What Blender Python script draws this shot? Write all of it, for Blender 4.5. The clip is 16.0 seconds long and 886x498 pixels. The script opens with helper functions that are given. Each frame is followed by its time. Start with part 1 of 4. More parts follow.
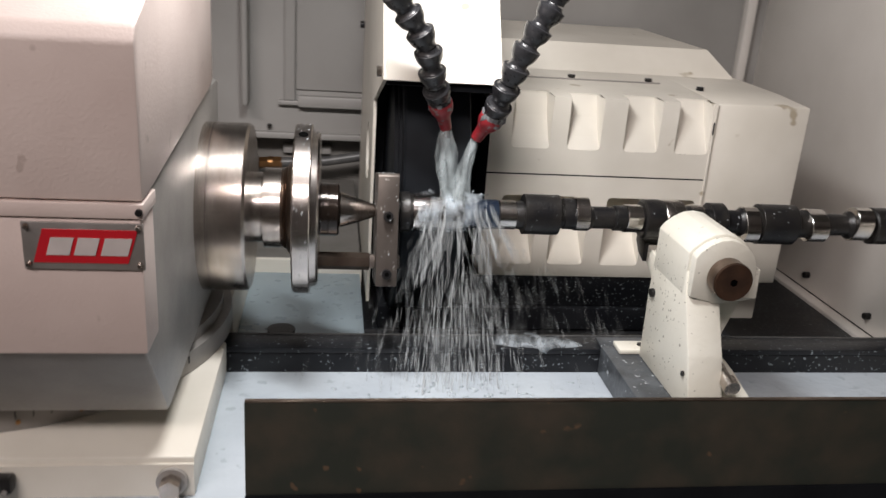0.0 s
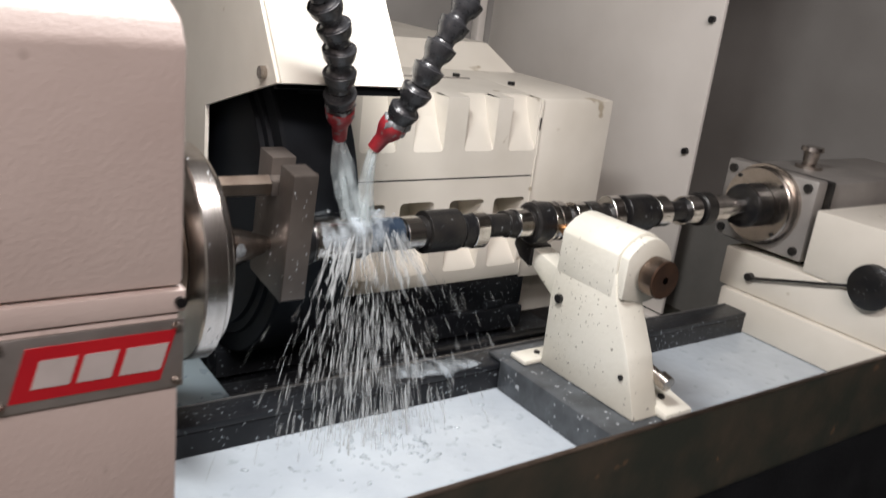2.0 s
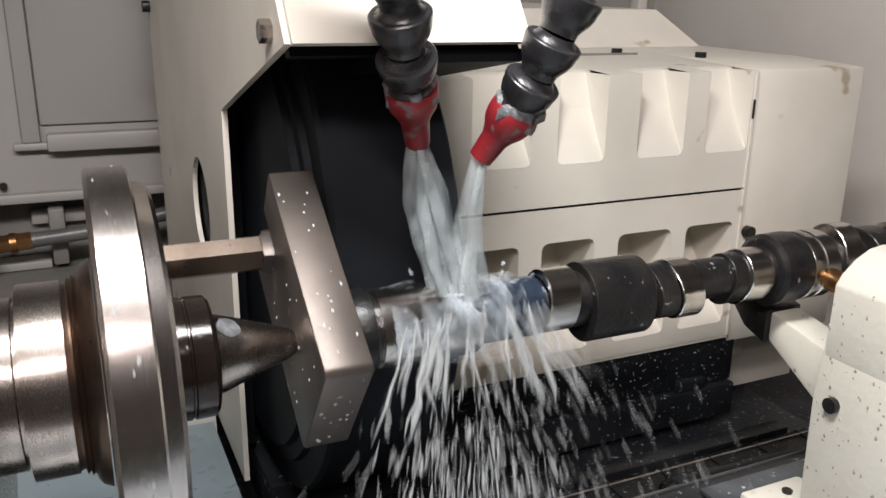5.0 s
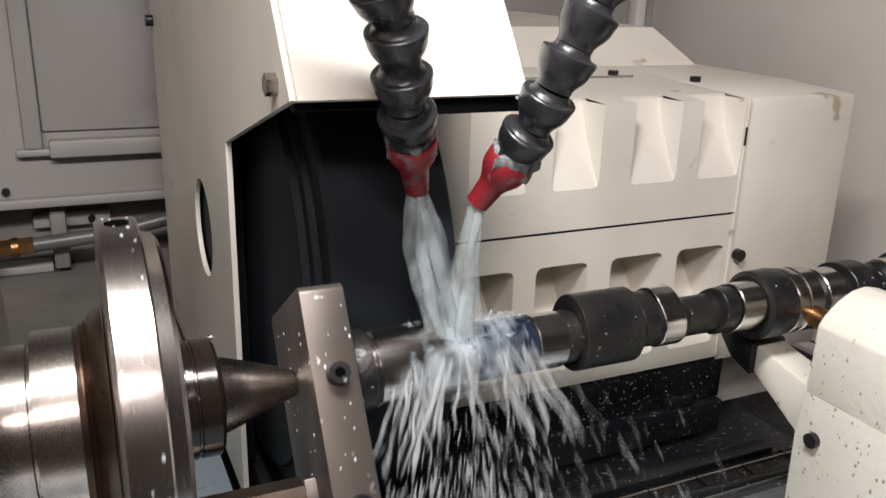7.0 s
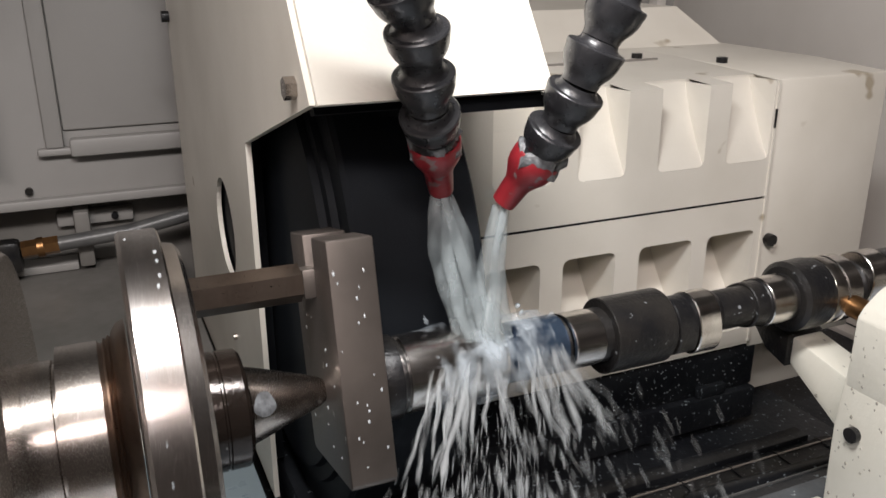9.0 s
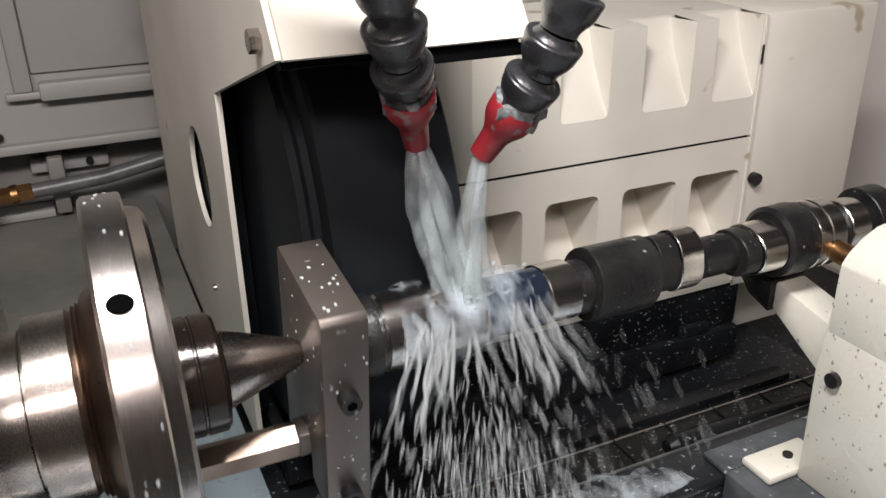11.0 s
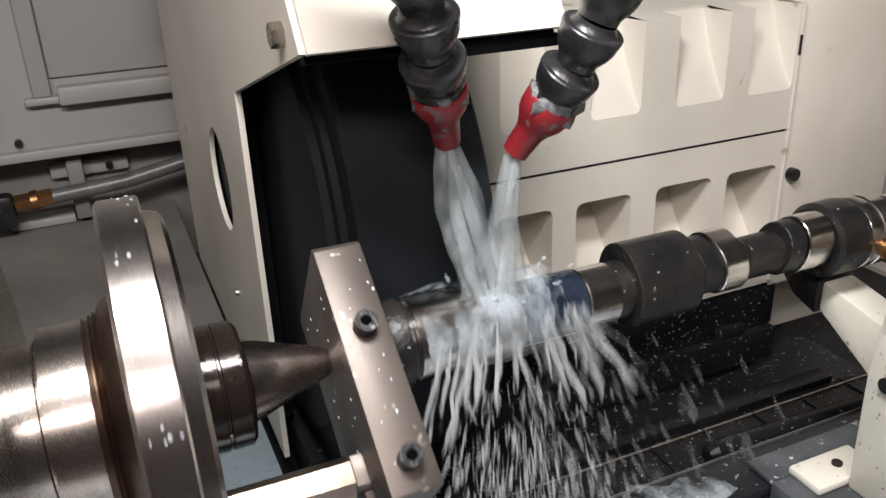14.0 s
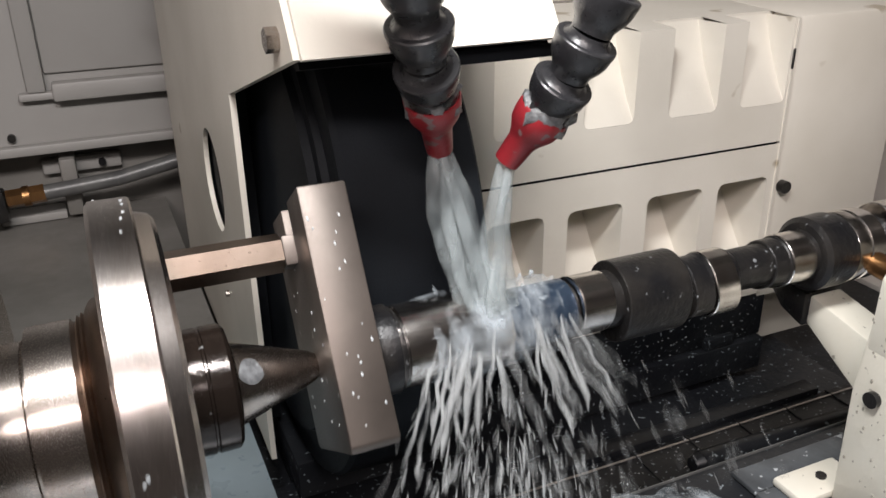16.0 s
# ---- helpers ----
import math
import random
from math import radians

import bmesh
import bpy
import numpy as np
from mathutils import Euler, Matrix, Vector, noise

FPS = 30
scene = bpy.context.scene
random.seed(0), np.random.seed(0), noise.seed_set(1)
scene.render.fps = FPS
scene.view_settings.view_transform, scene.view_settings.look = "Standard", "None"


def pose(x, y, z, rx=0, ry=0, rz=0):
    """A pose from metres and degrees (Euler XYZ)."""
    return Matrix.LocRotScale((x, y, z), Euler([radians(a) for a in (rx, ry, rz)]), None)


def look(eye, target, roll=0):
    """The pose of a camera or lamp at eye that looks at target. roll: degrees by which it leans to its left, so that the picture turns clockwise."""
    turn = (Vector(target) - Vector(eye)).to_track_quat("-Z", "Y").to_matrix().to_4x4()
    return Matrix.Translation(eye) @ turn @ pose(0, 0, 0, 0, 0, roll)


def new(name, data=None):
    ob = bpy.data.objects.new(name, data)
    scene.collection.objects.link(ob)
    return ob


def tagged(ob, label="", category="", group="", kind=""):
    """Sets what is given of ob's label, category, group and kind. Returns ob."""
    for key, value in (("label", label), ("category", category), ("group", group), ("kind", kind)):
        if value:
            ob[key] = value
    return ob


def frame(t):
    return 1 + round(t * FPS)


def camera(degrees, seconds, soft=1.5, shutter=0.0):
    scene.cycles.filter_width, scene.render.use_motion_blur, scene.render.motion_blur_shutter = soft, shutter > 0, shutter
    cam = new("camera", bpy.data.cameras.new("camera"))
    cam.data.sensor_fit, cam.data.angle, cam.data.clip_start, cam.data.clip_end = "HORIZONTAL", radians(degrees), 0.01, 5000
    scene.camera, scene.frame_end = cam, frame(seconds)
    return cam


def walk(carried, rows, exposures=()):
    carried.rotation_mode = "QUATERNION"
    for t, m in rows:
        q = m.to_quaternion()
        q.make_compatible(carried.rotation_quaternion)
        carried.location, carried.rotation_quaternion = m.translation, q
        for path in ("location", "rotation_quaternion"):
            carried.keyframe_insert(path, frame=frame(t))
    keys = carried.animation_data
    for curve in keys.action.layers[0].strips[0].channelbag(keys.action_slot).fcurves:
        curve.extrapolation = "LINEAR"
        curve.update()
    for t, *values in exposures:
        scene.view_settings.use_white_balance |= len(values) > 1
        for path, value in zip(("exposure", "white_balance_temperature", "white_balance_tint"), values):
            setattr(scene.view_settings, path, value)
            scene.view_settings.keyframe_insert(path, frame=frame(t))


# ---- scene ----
cam = camera(56.6, 16.0, shutter=0.5)
PATH = [
    (0, (-0.053, -0.907, 1.331), (0.225, 0.96, 0.67), 4.1),
    (0.5, (-0.153, -0.81, 1.322), (0.403, 0.986, 0.64), 4.3),
    (1, (-0.244, -0.754, 1.324), (0.603, 0.919, 0.63), 4.8),
    (1.5, (-0.341, -0.713, 1.317), (0.719, 0.843, 0.643), 3.4),
    (2, (-0.298, -0.687, 1.303), (0.832, 0.847, 0.696), 6.9),
    (2.5, (-0.222, -0.625, 1.302), (0.764, 1.044, 0.811), 3.9),
    (3, (-0.167, -0.516, 1.243), (0.764, 1.179, 0.731), 1.3),
    (3.5, (-0.133, -0.459, 1.23), (0.74, 1.251, 0.671), -0.0),
    (4, (-0.099, -0.423, 1.224), (0.729, 1.307, 0.657), -0.1),
    (6.5, (-0.093, -0.387, 1.241), (0.705, 1.344, 0.637), 1.3),
    (7, (-0.098, -0.4, 1.26), (0.71, 1.326, 0.652), 1.6),
    (7.5, (-0.095, -0.407, 1.264), (0.721, 1.316, 0.66), 1.1),
    (8, (-0.1, -0.397, 1.266), (0.7, 1.332, 0.657), 1.1),
    (8.5, (-0.101, -0.388, 1.265), (0.672, 1.351, 0.65), 0.6),
    (9, (-0.095, -0.387, 1.268), (0.659, 1.346, 0.614), -0.3),
    (11.5, (-0.082, -0.364, 1.277), (0.661, 1.3, 0.454), -1.4),
    (12, (-0.08, -0.353, 1.266), (0.62, 1.346, 0.478), -3.1),
    (12.5, (-0.08, -0.352, 1.266), (0.61, 1.357, 0.489), -3.6),
    (13, (-0.08, -0.354, 1.267), (0.623, 1.344, 0.479), -3.0),
    (13.5, (-0.081, -0.354, 1.269), (0.635, 1.332, 0.466), -2.3),
    (14, (-0.082, -0.354, 1.269), (0.632, 1.33, 0.461), -2.2),
    (14.5, (-0.082, -0.356, 1.27), (0.625, 1.33, 0.458), -2.1),
    (15, (-0.082, -0.359, 1.27), (0.623, 1.326, 0.456), -2.0),
    (15.5, (-0.082, -0.354, 1.27), (0.628, 1.329, 0.457), -1.8),
    (16, (-0.081, -0.355, 1.272), (0.65, 1.324, 0.468), -0.8),
]
walk(cam, [(t, look(eye, target, roll)) for t, eye, target, roll in PATH], [(0.0, -0.13), (0.5, -0.05), (1.5, -0.06), (2.5, -0.05), (3.0, -0.26), (3.5, -0.05), (6.5, -0.08), (8.0, -0.18), (8.5, -0.14), (9.0, -0.22), (11.5, -0.08), (16.0, -0.08)])

# ---- world and lights ----
world = bpy.data.worlds.new("workshop_air")
scene.world = world
world.use_nodes = True
world.node_tree.nodes["Background"].inputs[0].default_value = (0.95, 0.93, 0.9, 1)
world.node_tree.nodes["Background"].inputs[1].default_value = 0.09


def area_lamp(name, eye, target, w, h, watts, colour):
    data = bpy.data.lights.new(name, "AREA")
    data.shape, data.size, data.size_y, data.energy, data.color = "RECTANGLE", w, h, watts, colour
    ob = new(name, data)
    ob.matrix_world = look(eye, target)
    return ob


area_lamp("machine_lamp", (-0.04, -0.20, 1.63), (0.15, 0.08, 1.05), 0.22, 0.06, 7.0, (1.0, 0.985, 0.985))
area_lamp("workshop_lamp", (-0.85, -2.05, 2.85), (-0.1, -0.3, 1.0), 1.5, 0.35, 52, (1.0, 0.895, 0.875))
scene.view_settings.exposure = 0.0

# ---- materials ----


def material(name, colour, rough=0.5, metal=0.0, colour2=None, scale=20.0, detail=4.0, bump=0.1, bump_scale=None,
             stretch=(1, 1, 1), spots=None, spot_scale=60.0, spot_cut=0.7, coat=0.0, rough_var=0.12, spec=0.5):
    m = bpy.data.materials.new(name)
    m.use_nodes = True
    nt = m.node_tree
    n, l = nt.nodes, nt.links
    b = n["Principled BSDF"]
    b.inputs["Roughness"].default_value = rough
    b.inputs["Metallic"].default_value = metal
    b.inputs["Specular IOR Level"].default_value = spec
    b.inputs["Coat Weight"].default_value = coat
    tc = n.new("ShaderNodeTexCoord")
    mp = n.new("ShaderNodeMapping")
    mp.inputs["Scale"].default_value = stretch
    l.new(tc.outputs["Object"], mp.inputs["Vector"])
    big = n.new("ShaderNodeTexNoise")
    big.inputs["Scale"].default_value, big.inputs["Detail"].default_value = scale, detail
    l.new(mp.outputs[0], big.inputs["Vector"])
    mix = n.new("ShaderNodeMix")
    mix.data_type = "RGBA"
    c2 = colour2 or tuple(c * 0.82 for c in colour)
    mix.inputs[6].default_value, mix.inputs[7].default_value = (*colour, 1), (*c2, 1)
    ramp = n.new("ShaderNodeMapRange")
    ramp.inputs[1].default_value, ramp.inputs[2].default_value = 0.38, 0.68
    l.new(big.outputs[0], ramp.inputs[0])
    l.new(ramp.outputs[0], mix.inputs[0])
    out = mix.outputs[2]
    if spots:
        sp = n.new("ShaderNodeTexNoise")
        sp.inputs["Scale"].default_value, sp.inputs["Detail"].default_value = spot_scale, 2
        l.new(tc.outputs["Object"], sp.inputs["Vector"])
        cut = n.new("ShaderNodeMapRange")
        cut.inputs[1].default_value, cut.inputs[2].default_value = spot_cut, spot_cut + 0.04
        l.new(sp.outputs[0], cut.inputs[0])
        mix2 = n.new("ShaderNodeMix")
        mix2.data_type = "RGBA"
        mix2.inputs[7].default_value = (*spots, 1)
        l.new(cut.outputs[0], mix2.inputs[0])
        l.new(out, mix2.inputs[6])
        out = mix2.outputs[2]
    l.new(out, b.inputs["Base Color"])
    fine = n.new("ShaderNodeTexNoise")
    fine.inputs["Scale"].default_value, fine.inputs["Detail"].default_value = bump_scale or scale * 8, 5
    l.new(mp.outputs[0], fine.inputs["Vector"])
    rr = n.new("ShaderNodeMapRange")
    rr.inputs[3].default_value, rr.inputs[4].default_value = max(rough - rough_var, 0.03), min(rough + rough_var, 1)
    l.new(fine.outputs[0], rr.inputs[0])
    l.new(rr.outputs[0], b.inputs["Roughness"])
    bp = n.new("ShaderNodeBump")
    bp.inputs["Strength"].default_value, bp.inputs["Distance"].default_value = bump, 0.001
    l.new(fine.outputs[0], bp.inputs["Height"])
    l.new(bp.outputs[0], b.inputs["Normal"])
    return m


def liquid(name, colour, low, high, scale=130.0, stretch=(1, 1, 1), island=1.0, rough=0.15):
    m = bpy.data.materials.new(name)
    m.use_nodes = True
    nt = m.node_tree
    n, l = nt.nodes, nt.links
    b = n["Principled BSDF"]
    b.inputs["Base Color"].default_value = (*colour, 1)
    b.inputs["Roughness"].default_value = rough
    b.inputs["IOR"].default_value = 1.33
    clear = n.new("ShaderNodeBsdfTransparent")
    mix = n.new("ShaderNodeMixShader")
    geo = n.new("ShaderNodeNewGeometry")
    tc = n.new("ShaderNodeTexCoord")
    mp = n.new("ShaderNodeMapping")
    mp.inputs["Scale"].default_value = stretch
    l.new(tc.outputs["Object"], mp.inputs["Vector"])
    nz = n.new("ShaderNodeTexNoise")
    nz.inputs["Scale"].default_value, nz.inputs["Detail"].default_value = scale, 4
    l.new(mp.outputs[0], nz.inputs["Vector"])
    add = n.new("ShaderNodeMath")
    add.operation = "MULTIPLY_ADD"
    l.new(geo.outputs["Random Per Island"], add.inputs[0])
    add.inputs[1].default_value = island
    l.new(nz.outputs[0], add.inputs[2])
    rg = n.new("ShaderNodeMapRange")
    rg.inputs[1].default_value, rg.inputs[2].default_value = 0.38, 0.66 + island
    rg.inputs[3].default_value, rg.inputs[4].default_value = low, high
    l.new(add.outputs[0], rg.inputs[0])
    l.new(rg.outputs[0], mix.inputs[0])
    l.new(clear.outputs[0], mix.inputs[1])
    l.new(b.outputs[0], mix.inputs[2])
    l.new(mix.outputs[0], n["Material Output"].inputs[0])
    return m


CREAM = material("cream_paint", (0.74, 0.70, 0.62), 0.42, 0, (0.66, 0.62, 0.54), 9, 5, 0.12, 400, spots=(0.42, 0.36, 0.27), spot_scale=26, spot_cut=0.71)
# cream paint; its pink tint puts the warm room light into the colour
PINKISH = material("workhead_cream_warm_lit", (0.66, 0.555, 0.51), 0.48, 0, (0.58, 0.475, 0.435), 9, 7, 0.3, 350, spots=(0.50, 0.41, 0.37), spot_scale=48, spot_cut=0.70)
# darkened in its colour for the weak light at the back of the enclosure
WALL = material("wall_paint_shaded", (0.315, 0.305, 0.29), 0.5, 0, (0.25, 0.24, 0.225), 4, 5, 0.1, 300)
# the wall's paint made lighter, for the stronger light on the right side
SIDELIT = material("side_panel_paint_lit", (0.70, 0.665, 0.62), 0.45, 0, (0.62, 0.585, 0.54), 5, 5, 0.1, 300)
GREYCAST = material("bare_casting", (0.33, 0.31, 0.29), 0.45, 0.35, (0.25, 0.235, 0.22), 14, 6, 0.15, 300)
STEEL = material("turned_steel", (0.52, 0.47, 0.43), 0.25, 1.0, (0.38, 0.33, 0.29), 10, 4, 0.02, 900, stretch=(6, 1, 1))
DISCSTEEL = material("brushed_disc_steel", (0.64, 0.59, 0.56), 0.24, 1.0, (0.50, 0.45, 0.415), 10, 4, 0.02, 900, stretch=(8, 1, 1))
BRIGHT = material("ground_steel", (0.72, 0.69, 0.66), 0.2, 1.0, (0.62, 0.58, 0.55), 12, 4, 0.08, 900, stretch=(8, 1, 1))
BRONZED = material("browned_steel", (0.19, 0.140, 0.110), 0.32, 1.0, (0.31, 0.245, 0.20), 30, 4, 0.08, 700)
DOGSTEEL = material("milled_steel", (0.150, 0.127, 0.112), 0.44, 0.65, (0.095, 0.080, 0.070), 18, 5, 0.05, 900, spots=(0.40, 0.38, 0.35), spot_scale=90, spot_cut=0.70)
BLACKIRON = material("black_oxide_shaft", (0.009, 0.009, 0.010), 0.34, 0.0, (0.022, 0.020, 0.018), 40, 5, 0.45, 350, spots=(0.2, 0.21, 0.22), spot_scale=190, spot_cut=0.70, spec=0.34)
BLUED = material("blued_wet_shaft", (0.022, 0.032, 0.055), 0.2, 0.5, (0.05, 0.075, 0.115), 40, 5, 0.3, 400)
# plain matt black for the guard's inside, seams, plinth and flap
BLACK = material("matt_black", (0.0065, 0.0075, 0.0095), 0.6, 0, (0.011, 0.0125, 0.015), 20, 5, 0.3, 300, spec=0.15)
# lightless black for solid plugs that stand in for the shade in holes
HOLLOWSHADE = material("hollow_shade", (0.003, 0.003, 0.003), 1.0, 0, spec=0.0)
WHEEL = material("grinding_wheel_black", (0.016, 0.020, 0.025), 0.6, 0, (0.010, 0.012, 0.015), 8, 5, 0.2, 900, spec=0.15)
WAYBLACK = material("wet_black_way", (0.009, 0.010, 0.0125), 0.36, 0.0, (0.020, 0.022, 0.025), 14, 5, 0.3, 200, spots=(0.22, 0.25, 0.27), spot_scale=230, spot_cut=0.66, spec=0.32)
HOSE = material("black_hose_plastic", (0.016, 0.016, 0.018), 0.3, 0, (0.03, 0.03, 0.032), 50, 4, 0.2, 300, spots=(0.12, 0.12, 0.12), spot_scale=90, spot_cut=0.74)
RED = material("red_plastic", (0.25, 0.014, 0.020), 0.38, 0, (0.15, 0.012, 0.017), 40, 4, 0.2, 300, spots=(0.16, 0.10, 0.10), spot_scale=110, spot_cut=0.635)
PIPEGREY = material("grey_pipe", (0.09, 0.09, 0.09), 0.4, 0.2, (0.14, 0.14, 0.135), 30, 4, 0.2)
PALEINK = material("pale_enamel", (0.55, 0.50, 0.48), 0.4, 0, (0.48, 0.44, 0.42), 50, 3, 0.05)
REDINK = material("red_enamel", (0.50, 0.012, 0.02), 0.35, 0, (0.45, 0.01, 0.02), 40, 3, 0.05)
PLATE = material("plate_aluminium", (0.48, 0.45, 0.43), 0.4, 0.8, (0.40, 0.37, 0.35), 60, 4, 0.1)
COOLANT = material("coolant_pool", (0.50, 0.555, 0.60), 0.14, 0, (0.43, 0.48, 0.53), 12, 5, 1.0, 70, spots=(0.40, 0.45, 0.49), spot_scale=70, spot_cut=0.64)
TRAYBLUE = material("wet_grey_sheet", (0.26, 0.32, 0.35), 0.3, 0.1, (0.22, 0.27, 0.30), 8, 4, 0.1)
FLOORGREY = material("grey_tray", (0.20, 0.19, 0.175), 0.5, 0, (0.145, 0.138, 0.125), 9, 5, 0.2)
GUARDGREEN = material("dark_green_strip", (0.035, 0.040, 0.032), 0.40, 0.2, (0.066, 0.056, 0.042), 22, 7, 0.4, 120, spots=(0.12, 0.08, 0.05), spot_scale=60, spot_cut=0.70)
SPECKLED = material("speckled_dark_base", (0.05, 0.055, 0.06), 0.4, 0, (0.09, 0.10, 0.11), 40, 5, 0.3, 200, spots=(0.45, 0.48, 0.5), spot_scale=130, spot_cut=0.66)
STEADYWHITE = material("dirty_white_paint", (0.72, 0.70, 0.62), 0.4, 0, (0.66, 0.63, 0.54), 12, 5, 0.4, 160, spots=(0.30, 0.28, 0.24), spot_scale=170, spot_cut=0.69)
SPECKDIRT = material("dried_dirt_drop", (0.40, 0.38, 0.33), 0.5, 0, (0.26, 0.24, 0.20), 300, 3, 0.1)
BROWN = material("brown_knob", (0.10, 0.055, 0.035), 0.35, 0.4, (0.06, 0.035, 0.025), 60, 4, 0.2)
BRASS = material("brass", (0.36, 0.19, 0.08), 0.38, 1.0, (0.20, 0.11, 0.05), 40, 4, 0.2)
CONCRETE = material("workshop_concrete", (0.30, 0.29, 0.27), 0.7, 0, (0.24, 0.23, 0.21), 3, 6, 0.3, 60)
ROOM = material("workshop_plaster", (0.42, 0.40, 0.38), 0.8, 0, (0.36, 0.34, 0.32), 1.5, 5, 0.2, 40)
POOLDROP = material("pool_ripple", (0.47, 0.525, 0.565), 0.08, 0, (0.37, 0.42, 0.45), 60, 3, 0.05)
WETBROWN = material("wet_brown_steel", (0.028, 0.020, 0.016), 0.14, 0.4, (0.016, 0.012, 0.010), 30, 4, 0.15, 500, spots=(0.4, 0.4, 0.4), spot_scale=140, spot_cut=0.72)
STREAM = liquid("coolant_stream", (0.38, 0.43, 0.44), 0.10, 0.50, 75, (1, 1, 0.4), 0.0, 0.3)
FILM = liquid("coolant_film", (0.58, 0.65, 0.70), 0.0, 0.46, 75, (1, 0.5, 0.5), 0.0)
SPRAY = liquid("coolant_spray", (0.62, 0.65, 0.655), 0.0, 0.62, 170, (1, 1, 0.4), 0.8)
SLUDGE = material("grinding_sludge", (0.09, 0.092, 0.095), 0.35, 0, (0.22, 0.23, 0.24), 200, 5, 0.6, 500)
DROPS = material("coolant_drop", (0.55, 0.57, 0.58), 0.12, 0, (0.40, 0.43, 0.45), 80, 3, 0.05)

# ---- mesh helpers ----


def rot_to(axis):
    return {"x": Matrix.Rotation(radians(90), 4, "Y"), "y": Matrix.Rotation(radians(-90), 4, "X"), "z": Matrix.Identity(4)}[axis]


def box(bm, x0, x1, y0, y1, z0, z1, bevel=0.0, segs=2):
    r = bmesh.ops.create_cube(bm, size=1, matrix=Matrix.Translation(((x0 + x1) / 2, (y0 + y1) / 2, (z0 + z1) / 2)) @ Matrix.Diagonal((x1 - x0, y1 - y0, z1 - z0, 1)))
    if bevel:
        es = list({e for v in r["verts"] for e in v.link_edges})
        bmesh.ops.bevel(bm, geom=es, offset=bevel, segments=segs, affect="EDGES", profile=0.5)
    return bm


def rod(bm, a, b, r0, r1=None, seg=24):
    a, b = Vector(a), Vector(b)
    m = Matrix.Translation((a + b) / 2) @ (b - a).to_track_quat("Z", "Y").to_matrix().to_4x4()
    bmesh.ops.create_cone(bm, cap_ends=True, segments=seg, radius1=r0, radius2=r0 if r1 is None else r1, depth=(b - a).length, matrix=m)
    return bm


def turned(bm, profile, seg=64, centre=(0, 0, 0), turn=None):
    """A solid turned about x; profile: (x, radius) pairs."""
    turn = turn or Matrix.Identity(4)
    rings = []
    for x, r in profile:
        rings.append([bm.verts.new(turn @ Vector((x + centre[0], centre[1] - r * math.cos(k * math.tau / seg), centre[2] + r * math.sin(k * math.tau / seg)))) for k in range(seg)])
    for a, b in zip(rings, rings[1:]):
        for k in range(seg):
            bm.faces.new((a[k], a[(k + 1) % seg], b[(k + 1) % seg], b[k]))
    bm.faces.new(rings[0][::-1])
    bm.faces.new(rings[-1])
    bmesh.ops.recalc_face_normals(bm, faces=bm.faces)
    return bm


def prism(bm, outline, axis, a, b, bevel=0.0):
    """A solid with the outline in the two other axes (in x, y, z order), from a to b along axis."""
    def put(p, d):
        return {"x": (d, p[0], p[1]), "y": (p[0], d, p[1]), "z": (p[0], p[1], d)}[axis]
    lo = [bm.verts.new(put(p, a)) for p in outline]
    hi = [bm.verts.new(put(p, b)) for p in outline]
    n = len(outline)
    fs = [bm.faces.new(lo), bm.faces.new(hi[::-1])]
    fs += [bm.faces.new((lo[k], hi[k], hi[(k + 1) % n], lo[(k + 1) % n])) for k in range(n)]
    bmesh.ops.recalc_face_normals(bm, faces=fs)
    if bevel:
        bmesh.ops.bevel(bm, geom=list({e for f in fs for e in f.edges}), offset=bevel, segments=2, affect="EDGES", profile=0.5)
    return bm


def mesh_of(name, bm, mat, smooth=30):
    bmesh.ops.recalc_face_normals(bm, faces=bm.faces)
    me = bpy.data.meshes.new(name)
    bm.to_mesh(me)
    bm.free()
    me.materials.append(mat)
    if smooth:
        me.polygons.foreach_set("use_smooth", [True] * len(me.polygons))
        me.set_sharp_from_angle(angle=radians(smooth))
    return me


def part(name, bm, mat, parent, label="", smooth=30):
    ob = new(name, mesh_of(name, bm, mat, smooth))
    ob.parent = parent
    return tagged(ob, label)


def thing(name, label, category, group="", at=None):
    ob = new(name)
    ob.empty_display_size = 0.02
    if at:
        ob.matrix_world = at
    return tagged(ob, label, category, group)


def single(name, bm, mat, label, category, kind="", smooth=30):
    return tagged(new(name, mesh_of(name, bm, mat, smooth)), label, category, "", kind)


def B():
    return bmesh.new()


AX = 1.0580  # height of the work axis
AY, SWIVEL = -0.0110, -0.40  # the work axis at x = 0, and the degrees by which the table is swivelled


def axis_y(x):
    return AY + x * math.tan(radians(SWIVEL))

BED = 0.776  # height of the bed's top

# ---- setting ----
single("floor", box(B(), -4, 4.5, -4, 3, -0.1, 0), CONCRETE, "grey concrete workshop floor", "floor", "structure")
# unseen room shell, added so that the polished steel has something to reflect
for nm, b in (("wall_north", (-4, 4.5, 3, 3.1, 0, 3.2)), ("wall_south", (-4, 4.5, -4.1, -4, 0, 3.2)), ("wall_west", (-4.1, -4, -4, 3, 0, 3.2)), ("wall_east", (4.5, 4.6, -4, 3, 0, 3.2))):
    single(nm, box(B(), *b), ROOM, "plain unseen workshop wall added for reflections", "wall", "structure")
single("ceiling", box(B(), -4, 4.5, -4, 3, 3.2, 3.3), ROOM, "plain unseen workshop ceiling added for reflections", "ceiling", "structure")

